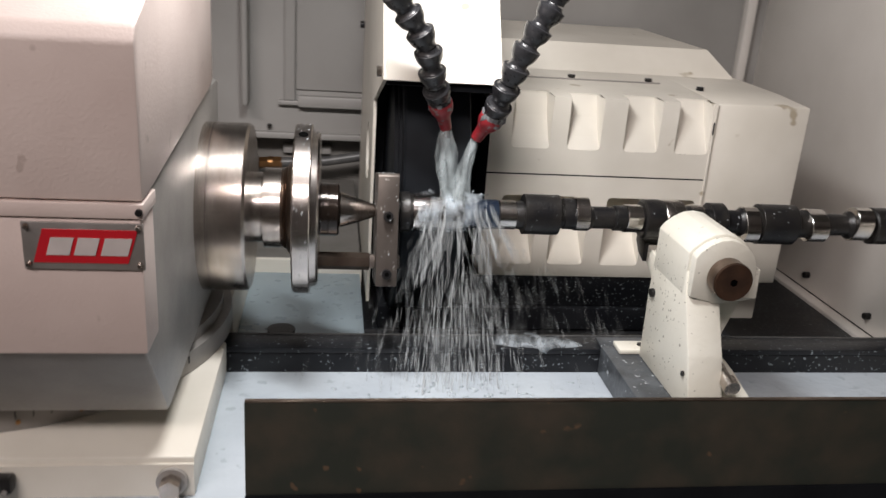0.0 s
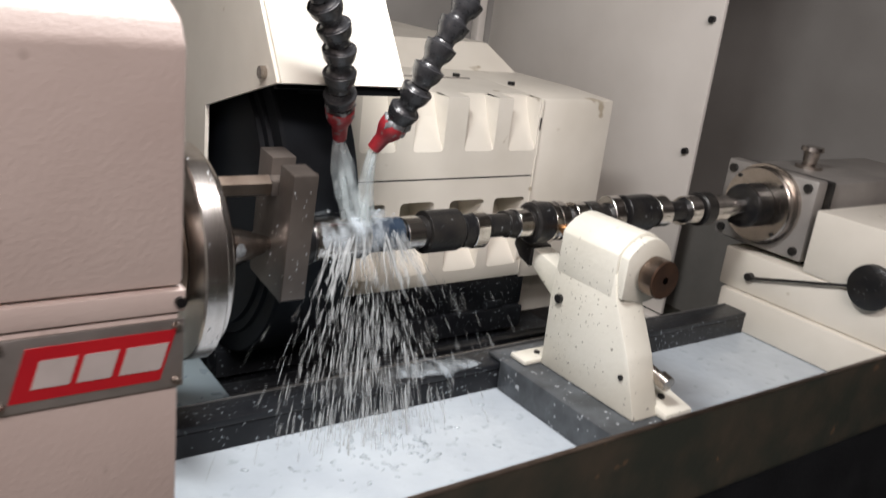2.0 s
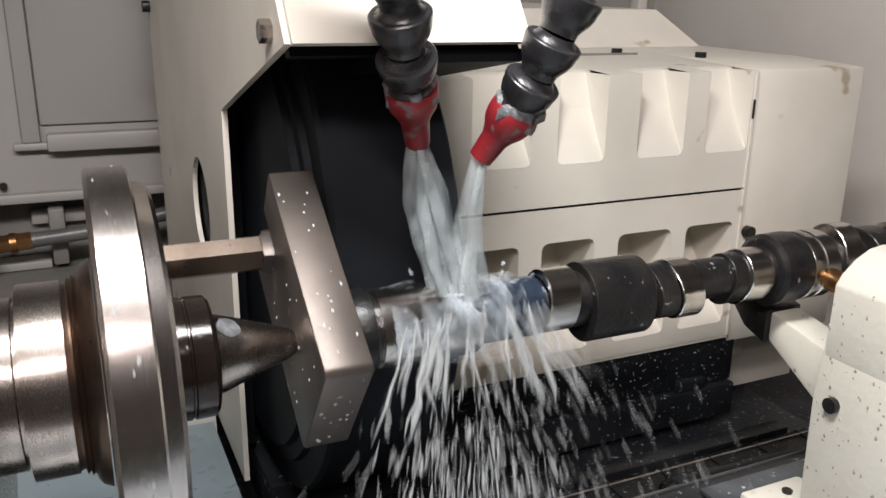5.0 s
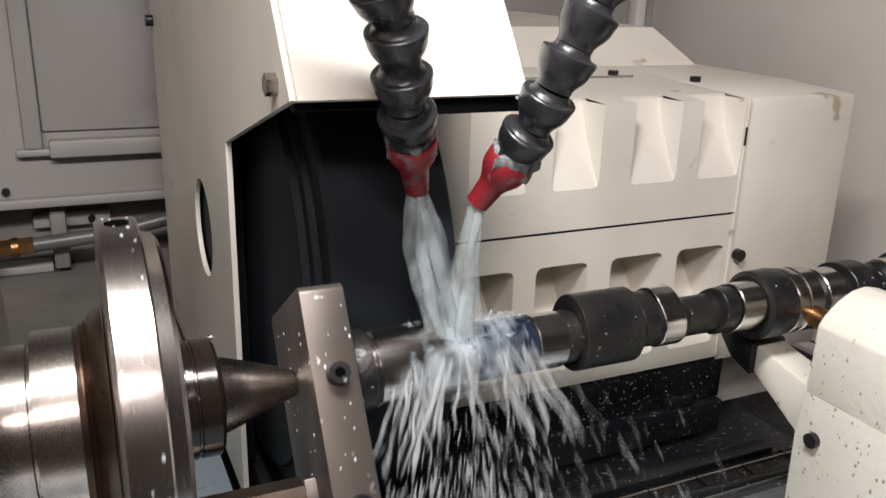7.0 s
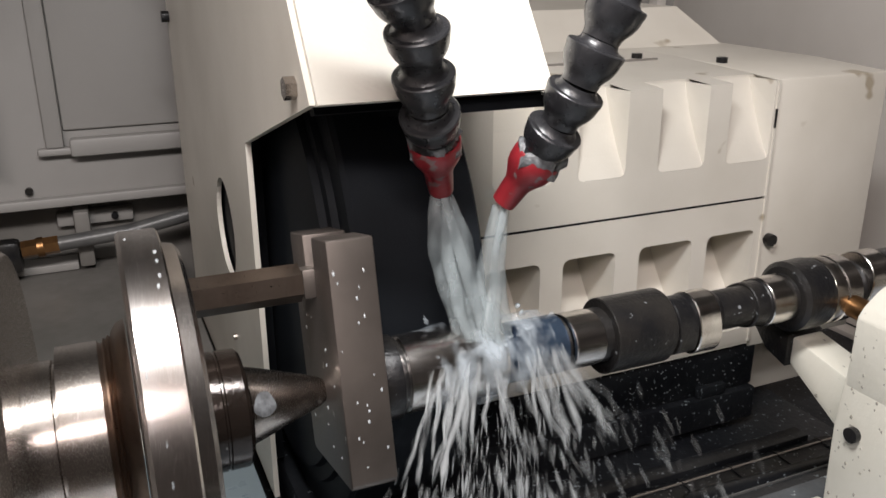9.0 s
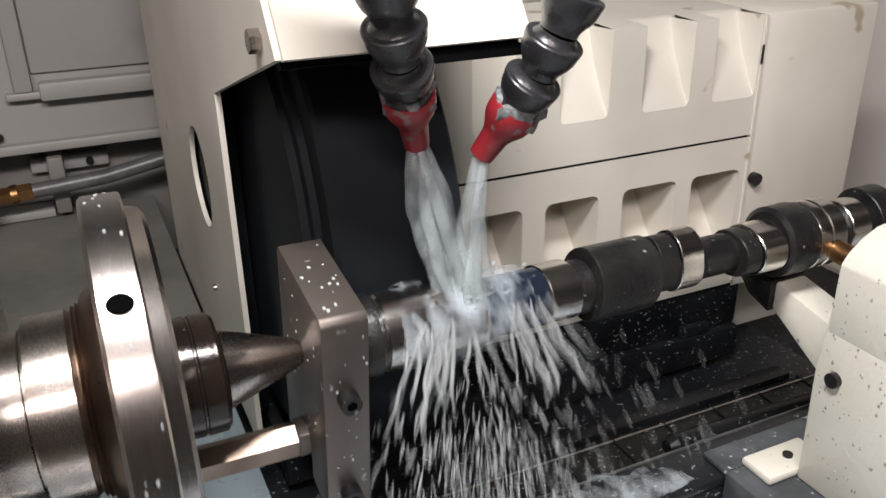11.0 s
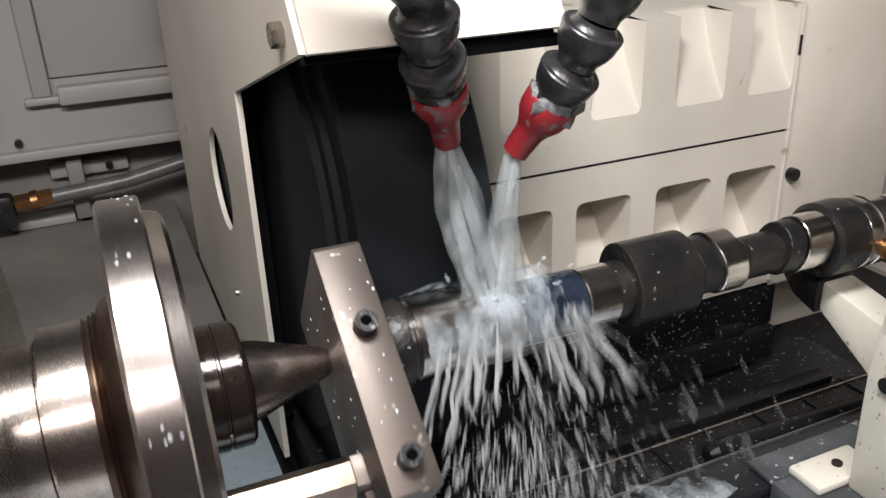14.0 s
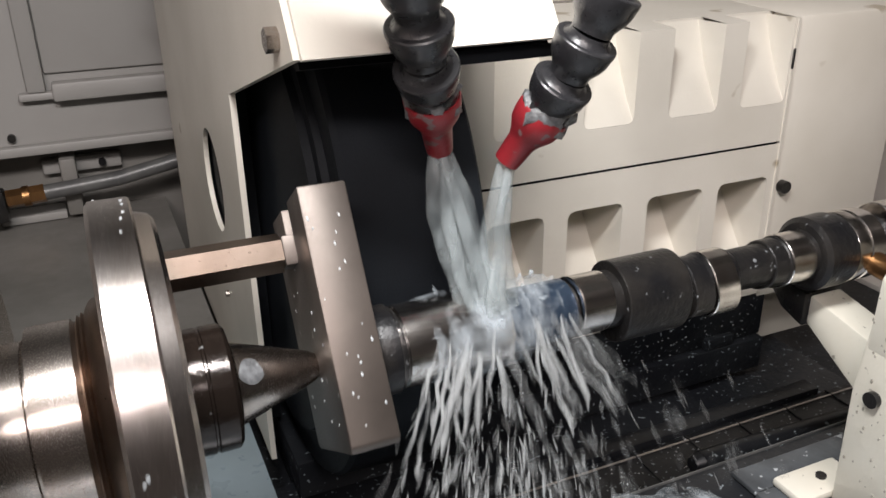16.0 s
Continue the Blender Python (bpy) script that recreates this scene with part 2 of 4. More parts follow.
# enclosure of the machine
enclosure = thing("machine_enclosure", "cream sheet metal enclosure round the grinding machine", "machine enclosure")
enclosure["kind"] = "structure"
part("back_panel", box(B(), -1.0, 1.4, 0.80, 0.82, 0.966, 2.2), WALL, enclosure)
part("lower_back_panel", box(B(), -1.0, 1.4, 0.84, 0.86, 0.6, 0.966), FLOORGREY, enclosure)
part("left_panel", box(B(), -1.02, -1.0, -0.45, 0.82, 0.6, 2.2), WALL, enclosure)
part("right_panel", box(B(), 1.4, 1.42, -0.45, 0.82, 0.6, 2.2), WALL, enclosure)
# unseen roof and header, added to keep the workshop lamp off the back wall
part("unseen_roof_panel", box(B(), -1.02, 1.42, -0.45, 0.82, 2.2, 2.22), WALL, enclosure)
part("unseen_lamp_block", box(B(), -1.02, 1.42, -0.47, -0.4505, 2.0, 2.22), WALL, enclosure)
part("door_frame_upright", box(B(), -0.147, -0.125, 0.785, 0.80, 1.043, 2.0, 0.003), WALL, enclosure)
part("door_leaf", box(B(), -0.1245, 0.2, 0.794, 0.7998, 1.064, 2.0, 0.003), WALL, enclosure)
part("door_frame_foot", box(B(), -0.158, -0.1, 0.785, 0.80, 1.033, 1.0428, 0.003), WALL, enclosure)
part("door_rail", box(B(), -0.118, 0.2, 0.778, 0.80, 1.031, 1.054, 0.003), WALL, enclosure)
part("sill_strip", box(B(), -0.6, 0.3, 0.784, 0.80, 0.964, 0.977, 0.003), WALL, enclosure)
for x in (-0.176, 0.06, -0.45):
    part("screw", rod(B(), (x, 0.802, 0.987), (x, 0.793, 0.987), 0.005, seg=12), BLACKIRON, enclosure)
part("upright_strip", box(B(), -0.226, -0.214, 0.74, 0.80, 1.036, 2.0, 0.004), WALL, enclosure)

side = thing("side_guard", "cream sheet metal side guard with bolted lip", "machine guard")
side["kind"] = "structure"
part("panel", box(B(), 0.853, 0.861, 0.195, 0.80, 0.786, 2.1, 0.002), SIDELIT, side)
part("bottom_lip", box(B(), 0.828, 0.8528, 0.195, 0.80, 0.7765, 0.7855, 0.002), SIDELIT, side)
for y in (0.26, 0.45, 0.65):
    part("bolt", rod(B(), (0.853, y, 0.815), (0.843, y, 0.815), 0.006, seg=12), BLACKIRON, side)
part("bolt", rod(B(), (0.854, 0.213, 1.082), (0.846, 0.213, 1.082), 0.006, seg=12), BLACKIRON, side)
part("bolt", rod(B(), (0.854, 0.213, 1.30), (0.846, 0.213, 1.30), 0.006, seg=12), BLACKIRON, side)
part("corner_post", box(B(), 0.80, 0.82, 0.775, 0.7995, 0.9, 2.1, 0.004), SIDELIT, side)

# machine bed and coolant
bed = thing("machine_bed", "dark machine bed under the coolant tray", "machine bed")
part("bed_body", box(B(), -0.9, 1.35, -0.345, 0.838, 0.25, BED), GUARDGREEN, bed)
part("plinth", box(B(), -0.85, 1.3, -0.3, 0.8, 0.0, 0.25), BLACK, bed)
single("coolant_pool", box(B(), -0.40, 0.95, -0.331, -0.0415, BED + 0.0005, 0.869), COOLANT, "milky blue-grey coolant standing in the tray", "coolant", "structure", 0)
rail = thing("way_rail", "black wet way rail along the coolant tray", "machine way")
part("rail_body", box(B(), -0.40, 0.97, -0.041, -0.006, BED + 0.0005, 0.8928, 0.001), WAYBLACK, rail)
part("rail_cap", box(B(), -0.40, 0.97, -0.0418, -0.0053, 0.8932, 0.9005, 0.0015), WAYBLACK, rail)
# added strip whose grey stands for the gleam along the rail's edge
part("rail_gleam", box(B(), -0.40, 0.97, -0.0052, -0.0042, 0.886, 0.9015, 0.0003), PIPEGREY, rail, "thin grey strip painted as the rail edge's gleam")
strip = single("splash_strip", box(B(), -0.114, 1.3, -0.337, -0.333, BED - 0.1, 1.0, 0.001), GUARDGREEN, "dark green sheet metal splash strip with worn edge", "splash guard")
part("lower_edge", box(B(), -0.114, 1.3, -0.340, -0.3375, BED - 0.1, 0.916), BLACK, strip)
part("worn_lip", box(B(), -0.1135, 1.3, -0.3372, -0.3328, 1.0002, 1.0012), BRONZED, strip, "worn bare top edge")

tray = thing("chip_tray", "grey sloping sheet metal tray behind the work", "chip tray")
part("wet_sheet", box(B(), -0.165, -0.003, -0.0055, 0.287, BED + 0.0005, 0.864), TRAYBLUE, tray, "wet blue-grey sheet")
part("drain_cover", rod(B(), (-0.110, 0.08, 0.864), (-0.110, 0.08, 0.867), 0.018), BLACKIRON, tray, "dark round drain cover")
part("step", box(B(), -0.9, 0.0, 0.2875, 0.297, BED + 0.0005, 0.885), CREAM, tray)
part("rear_sheet", box(B(), -0.9, 0.0, 0.2975, 0.838, BED + 0.0005, 0.868), FLOORGREY, tray)
part("side_web", box(B(), -0.245, -0.1655, 0.03, 0.287, BED + 0.0005, 0.93), CREAM, tray)

pipes = thing("coolant_pipe", "grey coolant pipe with brass fitting along the back", "pipe")
bm = B()
rod(bm, (-0.150, 0.775, 0.917), (-0.06, 0.775, 0.923), 0.010)
rod(bm, (-0.06, 0.775, 0.923), (0.10, 0.775, 0.952), 0.010)
part("pipe", bm, PIPEGREY, pipes)
part("fitting", rod(B(), (-0.195, 0.775, 0.9145), (-0.150, 0.775, 0.917), 0.012, seg=6), BRASS, pipes, "brass hexagonal fitting")
part("fitting_collar", rod(B(), (-0.176, 0.775, 0.9155), (-0.168, 0.775, 0.9160), 0.0132, seg=24), BRASS, pipes)
part("elbow", box(B(), -0.240, -0.195, 0.762, 0.79, 0.885, 0.930, 0.008), BLACKIRON, pipes)
part("clip_plate", box(B(), -0.15, -0.05, 0.825, 0.839, 0.925, 0.945, 0.003), WALL, pipes)
part("clip_post", box(B(), -0.128, -0.108, 0.79, 0.839, 0.875, 0.953, 0.003), FLOORGREY, pipes)
part("clip_screw", rod(B(), (-0.075, 0.825, 0.935), (-0.075, 0.818, 0.935), 0.005, seg=12), BLACKIRON, pipes)
part("ledge_plate", box(B(), -0.21, -0.13, 0.80, 0.839, 0.869, 0.880, 0.002), WALL, pipes)

# ---- workhead ----
head = thing("workhead", "cream painted workhead with a bare grey casting", "workhead")
HX, HY = -0.182, -0.331
part("upper_cover", prism(B(), [(HY, 1.1565), (HY, 1.266), (HY + 0.008, 1.277), (-0.18, 1.335), (0.032, 1.335), (0.032, 1.188), (0.012, 1.184), (-0.31, 1.1565)], "x", -0.75, HX, 0.003), PINKISH, head, "cream painted cover with rounded shoulders")
part("ledge", box(B(), -0.75, HX + 0.0005, HY - 0.002, -0.29, 1.1445, 1.1555, 0.001), PINKISH, head)
part("front_panel", box(B(), -0.75, HX - 0.002, HY, -0.29, 1.038, 1.1435, 0.0015), PINKISH, head)
part("casting", prism(B(), [(-0.255, 0.945), (HY + 0.004, 1.0375), (-0.289, 1.0385), (-0.289, 1.153), (0.012, 1.182), (0.10, 1.182), (0.10, 0.945)], "x", -0.74, HX - 0.004, 0.004), GREYCAST, head, "bare grey metal casting")
part("swivel_ring", turned(B(), [(0.9085, 0.232), (0.932, 0.232), (0.932, 0.222), (0.9448, 0.222)], 96, turn=Matrix.Translation((-0.395, -0.005, 0)) @ Matrix.Rotation(radians(-90), 4, "Y")), GREYCAST, head, "graduated swivel ring")
for k in range(24):
    a = radians(-112 + k * 3.6)
    g = part("graduation", box(B(), -0.0005, 0.0005, -0.0006, 0.0006, -0.004, 0.004), BLACK, head)
    g.matrix_basis = Matrix.Translation((-0.395 + 0.2321 * math.cos(a), -0.005 + 0.2321 * math.sin(a), 0.924)) @ Matrix.Rotation(a + radians(90), 4, "Z")
for k in (0, 1, 2, 3):
    a = radians(-72 + k * 13)
    part("ring_rivet", rod(B(), (-0.395 + 0.2318 * math.cos(a), -0.005 + 0.2318 * math.sin(a), 0.917), (-0.395 + 0.2332 * math.cos(a), -0.005 + 0.2332 * math.sin(a), 0.917), 0.0022, seg=10), BRASS, head)
part("screw", rod(B(), (-0.1845, HY - 0.002, 1.150), (-0.1845, HY - 0.0045, 1.150), 0.0026, seg=10), BLACKIRON, head)

slab = thing("workhead_bed", "cream painted base casting under the workhead", "machine base")
part("slab", box(B(), -0.75, -0.164, -0.270, -0.0425, 0.8695, 0.908, 0.002), CREAM, slab)
part("front_apron", box(B(), -0.75, -0.1645, -0.2725, -0.2705, 0.8695, 0.902), CREAM, slab)
part("clamp_washer", rod(B(), (-0.183, -0.2725, 0.886), (-0.183, -0.277, 0.886), 0.0135), GREYCAST, slab)
part("clamp_bolt", rod(B(), (-0.183, -0.277, 0.886), (-0.183, -0.290, 0.886), 0.0095, seg=6), STEEL, slab, "steel clamp bolt")
part("stop_block", box(B(), -0.345, -0.312, -0.285, -0.2728, 0.882, 0.897, 0.002), BLACKIRON, slab)
part("stop_screw", rod(B(), (-0.317, -0.285, 0.886), (-0.317, -0.287, 0.886), 0.0025, seg=10), STEEL, slab)
part("rear_lug", box(B(), -0.20, -0.170, -0.062, -0.046, 0.9082, 0.925, 0.002), BLACKIRON, slab)

plate = thing("name_plate", "brushed aluminium plate with a red enamel panel", "name plate")
PY = HY - 0.0003
part("backing", box(B(), -0.2642, -0.1822, PY - 0.002, PY, 1.1062, 1.1412, 0.0005), PLATE, plate)
part("red_panel", prism(B(), [(-0.2575, 1.1115), (-0.1935, 1.1115), (-0.1860, 1.1365), (-0.2500, 1.1365)], "y", PY - 0.0028, PY - 0.0021), REDINK, plate, "red enamel parallelogram")
for x0, w in ((-0.2485, 0.0155), (-0.2300, 0.0145), (-0.2120, 0.0185)):
    part("bar", prism(B(), [(x0, 1.1175), (x0 + w, 1.1175), (x0 + w + 0.0038, 1.1305), (x0 + 0.0038, 1.1305)], "y", PY - 0.0035, PY - 0.0029), PALEINK, plate, "plain pale bar")
for x in (-0.2607, -0.1857):
    for z in (1.110, 1.138):
        part("rivet", rod(B(), (x, PY - 0.002, z), (x, PY - 0.005, z), 0.0024, 0.0014, 12), STEEL, plate)

nose = thing("spindle_nose", "polished steel spindle nose with a stained labyrinth ring", "spindle")
part("flange", turned(B(), [(-0.203, 0.088), (-0.201, 0.0925), (-0.1755, 0.0925), (-0.175, 0.0912), (-0.1735, 0.0912), (-0.173, 0.0925), (-0.140, 0.0925), (-0.137, 0.090)], 96, (0, axis_y(-0.14), AX)), STEEL, nose)
part("neck", turned(B(), [(-0.1369, 0.039), (-0.1250, 0.039), (-0.1245, 0.037), (-0.1230, 0.037), (-0.1225, 0.0445), (-0.1045, 0.0445)], 80, (0, axis_y(-0.14), AX)), STEEL, nose)
part("labyrinth", turned(B(), [(-0.1044, 0.0435), (-0.1025, 0.0425), (-0.1015, 0.0455), (-0.1005, 0.044), (-0.0995, 0.0465), (-0.0985, 0.045), (-0.0975, 0.048), (-0.0955, 0.051), (-0.0915, 0.053)], 80, (0, axis_y(-0.14), AX)), BRONZED, nose, "stained grooved labyrinth")

# ---- turning work: driver, dog and camshaft ----
SPIN = pose(0, AY, AX, 0, 0, SWIVEL)
HOLE, BAR = 58.5, 0.058
driver = thing("driver_plate", "polished steel driver plate with centre and drive bar", "driver plate", at=SPIN)
part("disc", turned(B(), [(-0.0905, 0.0535), (-0.0902, 0.0928), (-0.0885, 0.0945), (-0.0725, 0.0945), (-0.0715, 0.0935), (-0.071, 0.0875), (-0.065, 0.086), (-0.063, 0.0835), (-0.0628, 0.0295)], 128), DISCSTEEL, driver)
HA = radians(HOLE)
part("sleeve", turned(B(), [(-0.0627, 0.0280), (-0.0615, 0.0298), (-0.0540, 0.0300), (-0.0535, 0.0292), (-0.0525, 0.0292), (-0.0520, 0.0300), (-0.0430, 0.0298), (-0.0410, 0.0275), (-0.0408, 0.0190)], 64), WETBROWN, driver, "wet dark brown sleeve")
part("centre", turned(B(), [(-0.0407, 0.0190), (-0.0395, 0.0200), (-0.0360, 0.0190), (-0.003, 0.0078), (0.003, 0.004)], 64), STEEL, driver, "steel centre")
bm = B()
rings = []
for rho in (0.0006, 0.0022, 0.0040, 0.0056):
    ring = []
    for k in range(20):
        w = k * math.tau / 20
        px = -0.0335 + rho * math.cos(w) * (1 + 0.12 * math.sin(3 * w))
        pr = 0.0190 - 0.3394 * (px + 0.036) + 0.0002
        pa = radians(-12) + rho * 1.15 * math.sin(w) / pr
        ring.append(bm.verts.new((px, pr * math.cos(pa), pr * math.sin(pa))))
    rings.append(ring)
bm.faces.new(rings[0])
for u, v in zip(rings, rings[1:]):
    for k in range(20):
        bm.faces.new((u[k], v[k], v[(k + 1) % 20], u[(k + 1) % 20]))
part("etched_patch", bm, SLUDGE, driver, "etched grey patch")
hy, hz = -math.cos(HA), math.sin(HA)
# no hole is cut: a solid plug carries its darkness
part("hole", rod(B(), (-0.0805, hy * 0.085, hz * 0.085), (-0.0805, hy * 0.0949, hz * 0.0949), 0.0054), HOLLOWSHADE, driver, "black plug painted as the shade in a radial hole")
part("drive_bar", rod(B(), (-0.0627, 0, -BAR), (-0.006, 0, -BAR), 0.0100, seg=6), BRONZED, driver, "brown hexagonal drive bar")
part("tongue", box(B(), -0.0058, 0.0285, -0.008, 0.008, -BAR - 0.007, -BAR + 0.008, 0.001), DOGSTEEL, driver)

dog = thing("lathe_dog", "milled steel drive dog clamped on the camshaft", "drive dog", at=SPIN)
bm = B()
prism(bm, [(-0.039, -0.081), (-0.0095, -0.081), (-0.0095, -0.052), (0.0095, -0.052), (0.0095, -0.081), (0.039, -0.081), (0.039, 0.040), (0.036, 0.043), (-0.036, 0.043), (-0.039, 0.040)], "x", 0.0000, 0.0235, 0.0010)
part("block", bm, DOGSTEEL, dog)
for z in (-0.0035, -0.067):
    b = part("clamp_bolt", rod(B(), (0.012, -0.0388, z), (0.012, -0.0465, z), 0.0054, seg=20), BLACKIRON, dog, "black socket head bolt")
    part("socket", rod(B(), (0.012, -0.0460, z), (0.012, -0.0468, z), 0.0028, seg=6), HOLLOWSHADE, b)

camshaft = thing("camshaft", "dark camshaft with polished journals and lobes", "camshaft", at=SPIN)
SHIFT = 0.0008  # the shaft sits this far along the axis from the dog


def lobe(x0, x1, r, lift, ang, mat, name="lobe", seg=64):
    """A cam lobe: base circle r, nose raised by lift towards ang (degrees, 0 to the front, 90 up)."""
    bm = B()
    rings = []
    c = 0.0006
    for x, k in ((x0, -c), (x0 + c, 0), (x1 - c, 0), (x1, -c)):
        ring = []
        for i in range(seg):
            a = i * math.tau / seg
            d = math.cos(a - radians(ang))
            rr = r + k + lift * max(d, 0) ** 2.2
            ring.append(bm.verts.new((x, -rr * math.cos(a), rr * math.sin(a))))
        rings.append(ring)
    for a, b in zip(rings, rings[1:]):
        for i in range(seg):
            bm.faces.new((a[i], a[(i + 1) % seg], b[(i + 1) % seg], b[i]))
    bm.faces.new(rings[0][::-1])
    bm.faces.new(rings[-1])
    return part(name, bm, mat, camshaft, "" if mat is BLACKIRON else "polished steel")


bm = B()
turned(bm, [(0.0210, 0.0165), (0.0255, 0.0165), (0.0262, 0.0215), (0.0290, 0.0230), (0.0370, 0.0232), (0.0385, 0.0215), (0.0401, 0.0205), (0.04015, 0.013), (0.0995, 0.013), (0.0996, 0.0165), (0.146, 0.0155), (0.1465, 0.0160), (0.170, 0.0160), (0.172, 0.0165), (0.176, 0.0165), (0.219, 0.0140), (0.234, 0.0138),
            (0.2375, 0.0155), (0.256, 0.0155), (0.260, 0.0130), (0.294, 0.0130), (0.2975, 0.0155), (0.319, 0.0155), (0.323, 0.0165), (0.371, 0.0165), (0.375, 0.0150), (0.378, 0.017), (0.397, 0.017), (0.400, 0.0145), (0.442, 0.0140), (0.446, 0.017),
            (0.465, 0.017), (0.470, 0.0150), (0.514, 0.0145), (0.5275, 0.017), (0.5515, 0.017), (0.556, 0.0132), (0.583, 0.0130), (0.5875, 0.017), (0.611, 0.017), (0.616, 0.0145), (0.6385, 0.0145)], 48)
part("shaft", bm, BLACKIRON, camshaft, "dark forged shaft")
part("end_journal", turned(B(), [(0.0402, 0.0203), (0.0415, 0.0215), (0.0965, 0.0215), (0.0990, 0.0203)], 64), BRIGHT, camshaft, "polished steel")
part("wet_neck", turned(B(), [(0.0997, 0.0172), (0.1455, 0.0172)], 48), BLUED, camshaft, "wet blue-black neck")
lobe(0.147, 0.167, 0.0168, 0.0060, 190, BRIGHT)
lobe(0.176, 0.218, 0.0218, 0.0042, 60, BLACKIRON, "rough_lobe")
lobe(0.2385, 0.255, 0.0162, 0.0072, 100, BRIGHT)
lobe(0.2245, 0.2380, 0.0148, 0.0068, 100, BLACKIRON, "rough_lobe_side")
lobe(0.2985, 0.3175, 0.0164, 0.0060, 10, BRIGHT)
lobe(0.2860, 0.2980, 0.0148, 0.0060, 10, BLACKIRON, "rough_lobe_side")
part("journal", turned(B(), [(0.3455, 0.0228), (0.3462, 0.0232), (0.3535, 0.0232), (0.3540, 0.0224), (0.3560, 0.0224), (0.3565, 0.0232), (0.3660, 0.0232), (0.3665, 0.0222), (0.3690, 0.0222), (0.3700, 0.0212)], 64), BRIGHT, camshaft, "polished steel")
part("collar", turned(B(), [(0.3205, 0.0205), (0.3225, 0.0236), (0.3400, 0.0240), (0.3450, 0.0230)], 64), BLACKIRON, camshaft)
lobe(0.379, 0.396, 0.0187, 0.0066, 230, BRIGHT)
lobe(0.405, 0.424, 0.020, 0.004, 140, BLACKIRON, "rough_lobe")
lobe(0.4465, 0.4645, 0.0187, 0.0066, 300, BRIGHT)
lobe(0.4680, 0.514, 0.0225, 0.004, 250, BLACKIRON, "rough_lobe")
lobe(0.5285, 0.5505, 0.0187, 0.0066, 330, BRIGHT)
lobe(0.5885, 0.6095, 0.0187, 0.0066, 40, BRIGHT)
part("journal", turned(B(), [(0.615, 0.020), (0.617, 0.0225), (0.636, 0.0225), (0.638, 0.020)], 64), BLACKIRON, camshaft)
part("tail_journal", turned(B(), [(0.6387, 0.0175), (0.672, 0.0175), (0.6725, 0.0132), (0.7085, 0.0132)], 48), BRIGHT, camshaft, "polished steel")

# the lobes stand a little closer to the dog than the shaft's nominal lengths
for piece in camshaft.children:
    for v in piece.data.vertices:
        if v.co.x > 0.1:
            v.co.x -= 0.0065 * min((v.co.x - 0.1) / 0.04, 1) + 0.008 * max(v.co.x - 0.15, 0)

# ---- tailstock ----
tail = thing("tailstock", "grey steel tailstock flange on a cream base", "tailstock")
TY = axis_y(0.75)
part("nose_cap", turned(B(), [(0.6990, 0.021), (0.7020, 0.029), (0.7050, 0.031), (0.7355, 0.031), (0.736, 0.027)], 64, (0, TY, AX)), BLACKIRON, tail, "black nose cap")
part("flange_ring", turned(B(), [(0.7362, 0.052), (0.738, 0.054), (0.7495, 0.054), (0.750, 0.058), (0.7568, 0.058)], 80, (0, TY, AX)), STEEL, tail)
part("flange_plate", box(B(), 0.757, 0.781, TY - 0.074, TY + 0.074, 0.993, 1.109, 0.004), GREYCAST, tail)
for y in (TY - 0.061, TY + 0.061):
    for z in (1.006, 1.097):
        part("bolt", rod(B(), (0.757, y, z), (0.752, y, z), 0.006, seg=16), BLACKIRON, tail)
for k in range(4):
    a = radians(45 + 90 * k)
    part("ring_bolt", rod(B(), (0.750, TY + 0.049 * math.cos(a), AX + 0.049 * math.sin(a)), (0.7345, TY + 0.049 * math.cos(a), AX + 0.049 * math.sin(a)), 0.003, seg=10), BLACKIRON, tail)
part("housing", box(B(), 0.806, 1.12, TY - 0.068, TY + 0.069, 0.985, 1.103, 0.004), GREYCAST, tail)
part("housing_band", box(B(), 0.7815, 0.8055, TY - 0.072, TY + 0.073, 0.985, 1.106, 0.003), BLACKIRON, tail, "black gasket block")
part("oil_cup", turned(B(), [(1.1035, 0.020), (1.108, 0.020), (1.109, 0.010), (1.128, 0.012), (1.130, 0.017), (1.136, 0.016)], 32, turn=Matrix.Translation((0.874, 0.0, 0)) @ Matrix.Rotation(radians(-90), 4, "Y")), STEEL, tail, "steel oil cup")
part("base_top", box(B(), 0.746, 1.18, -0.326, 0.022, 0.925, 0.9845, 0.004), CREAM, tail)
part("base", box(B(), 0.738, 1.18, -0.328, 0.010, 0.8695, 0.9245, 0.003), CREAM, tail)
part("stop_bolt", rod(B(), (0.746, -0.03, 0.952), (0.737, -0.03, 0.952), 0.006, seg=12), BLACKIRON, tail)
part("stop_rod", rod(B(), (0.7395, -0.036, 0.9525), (0.7395, -0.180, 0.994), 0.0020, seg=10), BLACKIRON, tail, "thin black rod")
part("rod_knob", turned(B(), [(0.7300, 0.010), (0.7310, 0.024), (0.7340, 0.0295), (0.7420, 0.0300), (0.7450, 0.027)], 40, (0, -0.203, 1.0005)), BLACKIRON, tail, "round black knob")
part("base_block", box(B(), 0.747, 1.18, -0.326, -0.102, 0.9850, 1.074, 0.003), CREAM, tail)
part("rear_wall", box(B(), 0.93, 0.94, 0.03, 0.45, BED + 0.0005, 0.96), FLOORGREY, tail)

